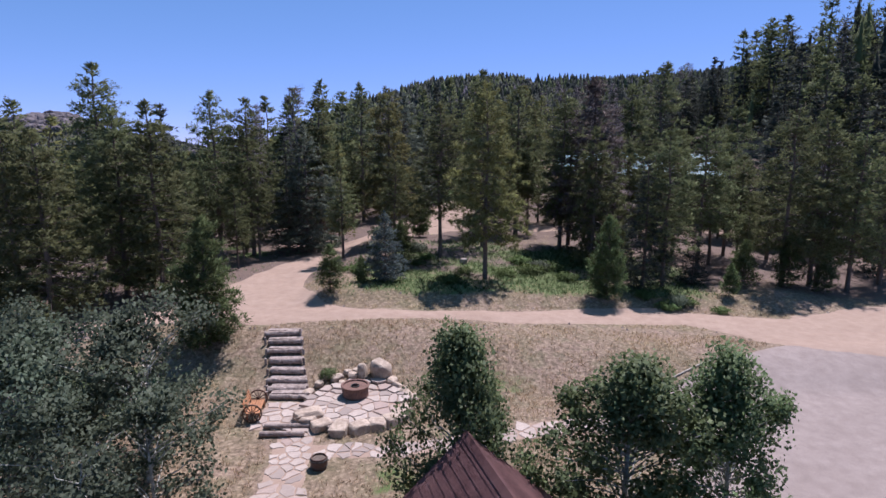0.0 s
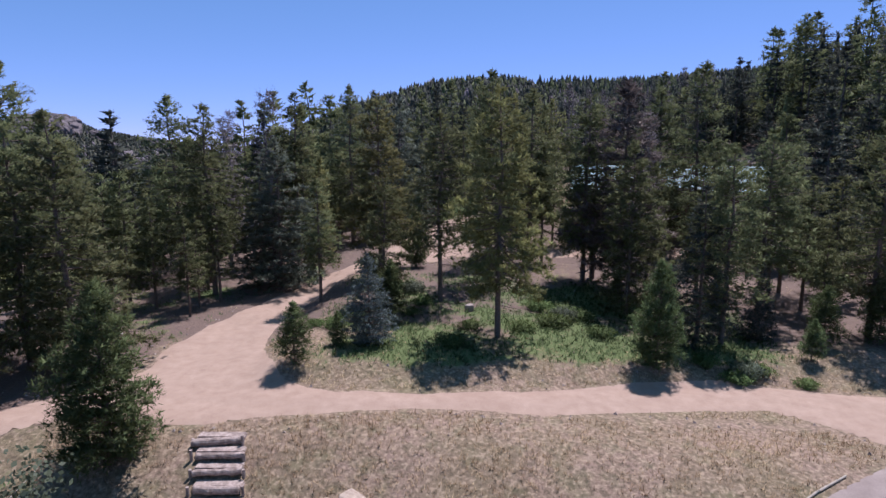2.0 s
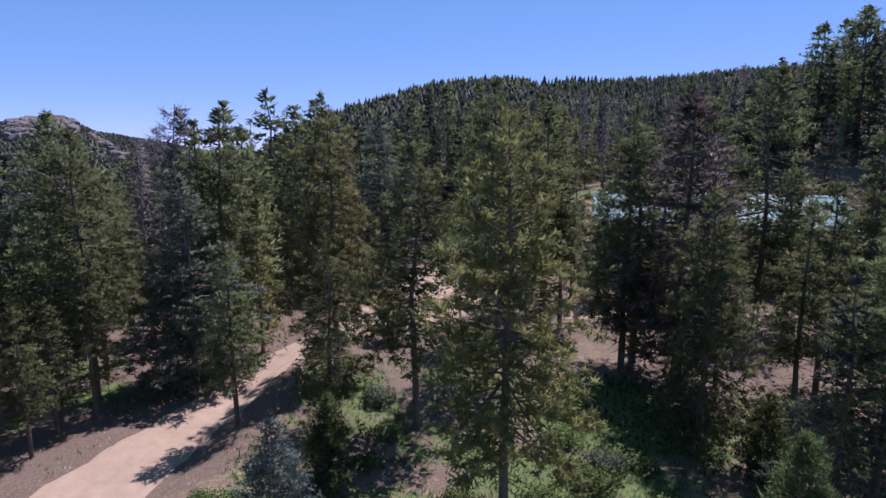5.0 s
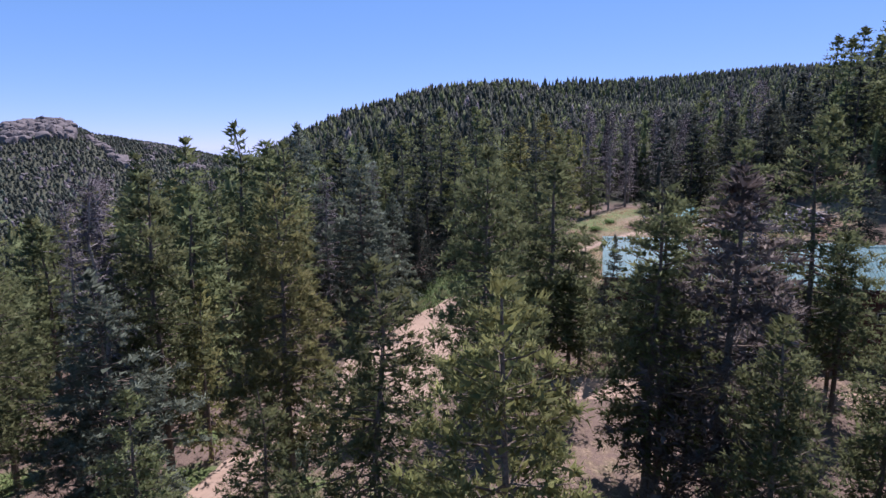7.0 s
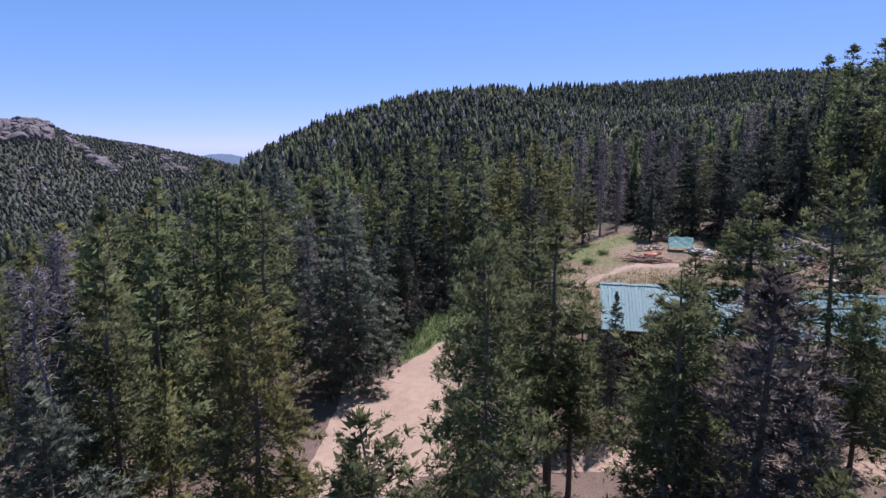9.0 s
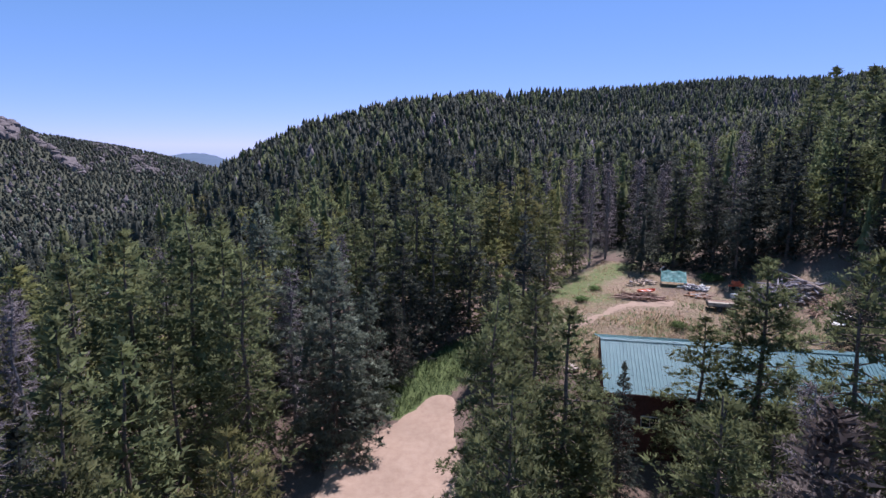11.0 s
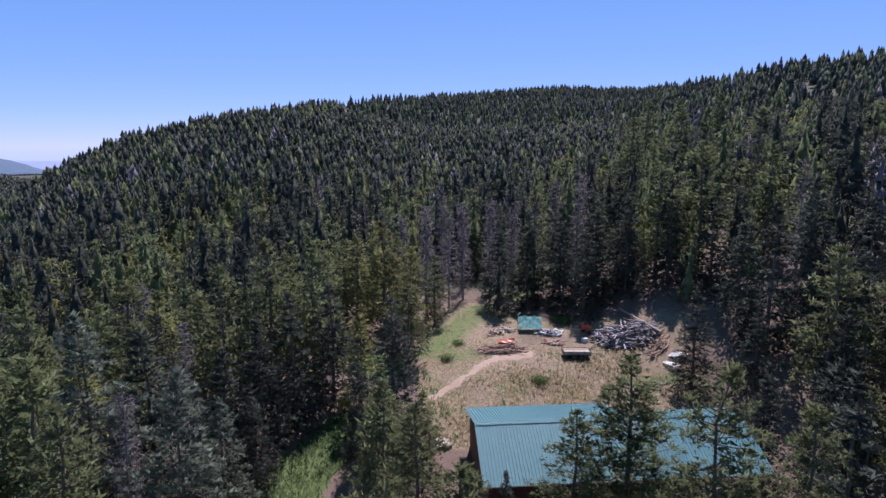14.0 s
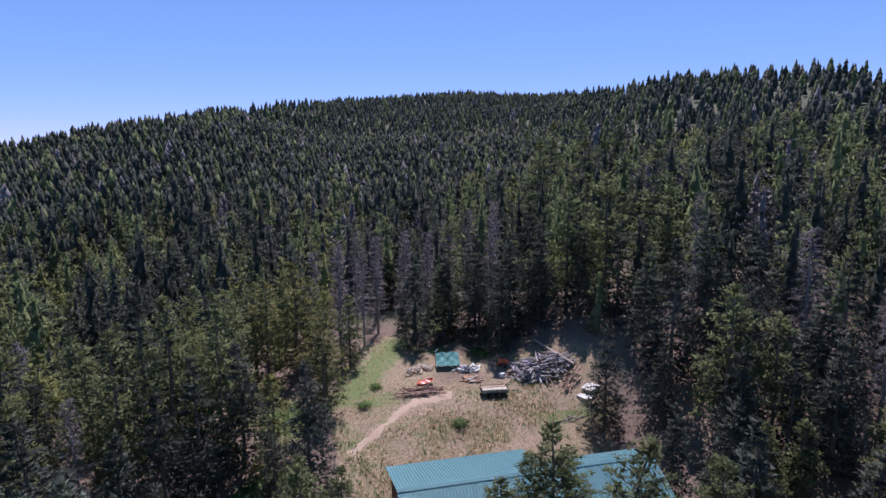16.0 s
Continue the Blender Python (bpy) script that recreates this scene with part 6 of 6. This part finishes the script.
pallet(49.2, 101.0, 20, "white-painted pallet leaning on lumber offcuts", 0.05)
pallet(48.0, 100.4, 10, "pale weathered pallet flat on the grass")
bm = bmesh.new()
box(bm, -0.35, -0.3, 0, 0.35, 0.3, 0.55, 0.03)
free_mesh("crate", bm, WHITE, 41.2, 109.3, ground_z(41.2, 109.3), "small pale wooden crate near the trailer", "crate")
splitter(12.6, 92.6, 60, "orange-red yard machine under the trees by the barn", 1.0)
for k in range(5):
    bm = bmesh.new()
    box(bm, -0.5, -0.3, 0, 0.5, 0.3, 0.22, 0.02)
    free_mesh("stone_block", bm, STONE, 16.6 + 0.5 * (k % 2), 95.6 + 0.7 * (k // 2), ground_z(16.8, 96), "pale stone block stacked behind the barn", "block", "stone blocks", 20 * k)


# ---- rocks on the ridge across the valley ----
CRAGS = []
for k in range(8):
    rk = random.Random(700 + k)
    bm = rock_bm(rk, rk.uniform(0.8, 1.4), rk.uniform(0.8, 1.2), rk.uniform(0.9, 1.35), 0.34, 22)
    me = bpy.data.meshes.new("rock")
    bm.to_mesh(me)
    bm.free()
    me.materials.append(ROCK)
    CRAGS.append(me)


def outcrop(az0, az1, r0, r1, n, size, seed, label, band=1.0):
    """Rocks in a sector; with a narrow band they follow its diagonal, coming nearer as the bearing grows."""
    rng = random.Random(seed)
    am, rm = radians((az0 + az1) / 2), (r0 + r1) / 2
    ox, oy = CX + rm * math.sin(am), CY + rm * math.cos(am)
    ob = thing("rock_outcrop", ox, oy, ground_z(ox, oy), 0, label, "rocks", "outcrops on the ridge")
    for k in range(n):
        u = rng.random()
        a, r = radians(az0 + (az1 - az0) * u), r0 + (r1 - r0) * ((1 - u) * (1 - band) + band * rng.random())
        x, y = CX + r * math.sin(a), CY + r * math.cos(a)
        s = size * rng.uniform(0.4, 1.2)
        p = part("rock", rng.choice(CRAGS), None, ob)
        p.matrix_basis = Matrix.LocRotScale((x - ox, y - oy, ground_z(x, y) - ground_z(ox, oy) + 0.1 * s), Euler((rng.uniform(-0.3, 0.3), rng.uniform(-0.3, 0.3), rng.uniform(0, 6.28))), (s, s, s))
    return ob


outcrop(-37.2, -32.6, 1060, 1270, 260, 10, 1, "weathered granite dome crowning the ridge")
outcrop(-31.6, -28.2, 900, 1190, 90, 8, 2, "granite slabs stepping down the ridge", 0.2)
outcrop(-24.6, -22.6, 950, 1120, 36, 6.5, 3, "pale granite slab low on the ridge")
outcrop(-27.5, -25.5, 1050, 1250, 24, 5.5, 4, "small granite ledges among the conifers")
outcrop(-28, -20, 950, 1290, 90, 4.2, 5, "scattered pale boulders on the ridge")
outcrop(-37, -29, 700, 1000, 80, 3.4, 6, "scattered boulders on the lower ridge")
outcrop(-12, 2, 300, 352, 26, 1.7, 7, "tan ledges showing through the hilltop trees")

# ---- shrubs, grass and litter ----
def shrub_mesh(seed, r, h, leaves, size, mat):
    rng = np.random.default_rng(seed)
    p = rng.normal(size=(leaves, 3))
    p *= (rng.random(leaves) ** 0.4 / np.linalg.norm(p, axis=1))[:, None]
    lump = 1 + 0.25 * np.sin(p[:, 0] * 5 + seed) * np.cos(p[:, 1] * 4)
    p = p * np.array([r, r, h * 0.5]) * lump[:, None] + np.array([0, 0, h * 0.48])
    v, f = blades(p, rng.normal(size=(leaves, 3)) + np.array([0, 0, 0.5]), size * (0.6 + 0.8 * rng.random(leaves)), size * 0.55, rng)
    v[:, 2] = np.maximum(v[:, 2], -0.05)
    soft = (p - [0, 0, h * 0.2]) / [r, r, h] + [0, 0, 0.4] + 0.4 * rng.normal(size=p.shape)
    return tri_mesh("shrub", v, f, mat, True, np.repeat(soft / np.linalg.norm(soft, axis=1)[:, None], 3, 0))


SHRUBS = [shrub_mesh(900 + k, 1.0, 0.9, 1500, 0.15, m) for k, m in enumerate((SHRUB, SHRUB, WILLOW, FIR))]


def shrub(x, y, s, k, label, tall=1.0):
    ob = new("shrub", SHRUBS[k])
    ob.matrix_basis = Matrix.LocRotScale((x, y, ground_z(x, y)), Euler((0, 0, x * 7 + y)), (s, s, s * tall))
    tagged(ob, label, "shrub", "shrubs")


for x, y, s in ((-6.9, 45.8, 1.0), (-5.4, 47.6, 0.9), (-2.2, 49.0, 0.8), (0.6, 43.2, 1.1), (1.8, 46.5, 0.9), (5.2, 47.0, 1.1), (7.6, 48.6, 1.4), (9.6, 50.5, 1.3), (7.0, 52.0, 1.2), (10.2, 46.8, 1.1), (15.5, 43.0, 1.0), (16.8, 41.8, 1.1), (18.6, 42.6, 0.9), (-1.5, 51.5, 0.9), (-8.2, 46.2, 0.7), (20.6, 41.4, 0.8)):
    shrub(x, y, s * 0.9, int(x * 3 + y) % 2, "low green shrub in the grass under the pines", 0.75)
for x, y, s in ((-6.6, 63.6, 1.5), (-2.4, 55.2, 1.0), (-4.0, 46.0, 0.9), (8.4, 49.6, 1.0), (-19.8, 24.4, 1.4), (-16.6, 27.8, 1.3), (17.6, 42.2, 1.0)):
    shrub(x, y, s, 2, "grey-green willow shrub beside the road", 1.1)
shrub(-6.2, 30.0, 0.55, 3, "small dark green bush behind the patio", 1.0)
for x, y, s in ((41.8, 116.2, 1.6), (22.0, 110.0, 0.9), (24.8, 113.5, 0.8), (31, 102.6, 1.0)):
    shrub(x, y, s, 1, "green shrub on the edge of the yard", 0.7)

boulder(1.9, 50.6, 0.35, 0.3, 0.35, 80, "pale rock beside a torn-up stump", 0, 0.2, STONE)


def tufts(name, n, region, x0, x1, y0, y1, lo, hi, per, mat, label, seed):
    rng = np.random.default_rng(seed)
    x, y = rng.uniform(x0, x1, n), rng.uniform(y0, y1, n)
    keep = rng.random(n) < region(x, y)
    x, y = x[keep], y[keep]
    z = height(x, y)
    base = np.repeat(np.column_stack([x, y, z]), per, 0)
    m = len(base)
    base[:, :2] += rng.normal(size=(m, 2)) * 0.05
    way = rng.normal(size=(m, 3)) * 0.42 + np.array([0, 0, 1.0])
    ln = rng.uniform(lo, hi, m)
    v, f = blades(base, way, ln, ln * 0.16, rng)
    soft = rng.normal(size=(m, 3)) * 0.35 + [0, 0, 1.0]
    soft = np.repeat(soft / np.linalg.norm(soft, axis=1)[:, None], 3, 0)
    return tagged(new(name, tri_mesh(name, v, f, mat, True, soft)), label, "grass", kind="stuff")


def meadow(x, y):
    paved = (patio_gap(x, y) < 0.2) | (landing_gap(x, y) < 0.2) | (walk_gap(x, y) < 0.15) | (lot_gap(x, y) < 0.3)
    steps = (np.abs(x + 8.9 + 0.25 * (y - 30)) < 1.3) & (y > 27.5) & (y < 33.5)
    return np.where((near_roads(x, y) > 0.15) & ~paved & ~steps, 0.55 + 0.45 * wavy(x, y, 0.7), 0)


def bank(x, y):
    return np.where((near_roads(x, y) > 0.1), (1 - green_cover(x, y)) * 0.9, 0)


def lush(x, y):
    return np.where(near_roads(x, y) > 0.2, np.clip(green_cover(x, y) * 1.5 - 0.3, 0, 1), 0)


def yard_grass(x, y):
    return np.where(in_poly(x, y, CLEARING) & (yard_gap(x, y) > 0.2), 0.5 + 0.5 * wavy(x, y, 0.5), 0)


def yard_bank(x, y):
    low = 103.5 + 0.33 * (np.clip(x, 18, 34) - 18) - y
    return np.where(in_poly(x, y, CLEARING) & (yard_gap(x, y) > 0.3) & (low > 0.4) & (low < 10), 0.45 + 0.55 * wavy(x, y, 0.55, 3), 0)


tufts("meadow_grass", 26000, meadow, -17, 20, 18, 36, 0.08, 0.26, 4, DRYGRASS, "clumps of dry tan meadow grass", 1)
tufts("bank_grass", 10000, bank, -14, 26, 37.0, 45, 0.07, 0.2, 4, DRYGRASS, "dry grass on the road bank", 2)
tufts("green_grass", 17000, lush, -9, 24, 39.5, 64, 0.12, 0.38, 4, GREENGRASS, "green grass under the pines by the bend", 3)
tufts("green_grass", 16000, lush, -6, 19, 88, 118, 0.2, 0.7, 3, GREENGRASS, "tall green grass at the end of the road", 4)
tufts("yard_grass", 20000, yard_grass, 15, 58, 91, 131, 0.10, 0.34, 4, DRYGRASS, "dry grass over the yard slope", 5)
tufts("bank_grass", 5200, yard_bank, 17, 46, 94, 106, 0.22, 0.55, 4, DRYGRASS, "shaggy dry grass on the bank below the yard path", 10)
tufts("green_grass", 3600, yard_bank, 17, 46, 94, 108, 0.2, 0.5, 4, GREENGRASS, "coarse weeds on the bank below the yard path", 11)
tufts("green_grass", 4000, lush, -24, -12, 22, 66, 0.12, 0.35, 4, GREENGRASS, "patches of green grass under the pines", 6)


def woods_floor(x, y):
    return np.where((near_roads(x, y) > 0.2) & (y > 40), 0.35 + 0.5 * wavy(x, y, 0.45, 3), 0)


tufts("forest_litter", 14000, woods_floor, -32, 32, 40, 78, 0.05, 0.2, 3, DRYGRASS, "dry grass and fallen twigs on the forest floor", 7)


def stones(name, n, x0, x1, y0, y1, region, label, seed):
    """Small stones past counting."""
    rng = np.random.default_rng(seed)
    x, y = rng.uniform(x0, x1, n), rng.uniform(y0, y1, n)
    keep = rng.random(n) < region(x, y)
    pieces = []
    o = np.array([[1, 0, 0], [-0.5, 0.87, 0], [-0.5, -0.87, 0], [0.1, 0.1, 0.8]])
    f = np.array([[0, 1, 3], [1, 2, 3], [2, 0, 3]])
    for px, py in zip(x[keep], y[keep]):
        s = rng.uniform(0.04, 0.16)
        a = rng.random() * 6.28
        r = np.array([[math.cos(a), -math.sin(a), 0], [math.sin(a), math.cos(a), 0], [0, 0, 1]])
        pieces.append(((o * rng.uniform(0.6, 1.2, (4, 3))) @ r.T * s + [px, py, ground_z(px, py) - 0.01], f))
    v, ff = joined(pieces)
    return tagged(new(name, tri_mesh(name, v, ff, STONE)), label, "stones", kind="stuff")


def roadside(x, y):
    g = near_roads(x, y)
    return np.where((g > 0.05) & (g < 2.5), 0.6 * np.exp(-g), 0.03 * (y > 39))


stones("loose_stones", 5200, -30, 30, 33, 70, roadside, "loose pale stones along the road edges", 8)
stones("loose_stones", 1500, 18, 56, 94, 122, lambda x, y: 0.3 * in_poly(x, y, CLEARING), "loose stones on the yard slope", 9)
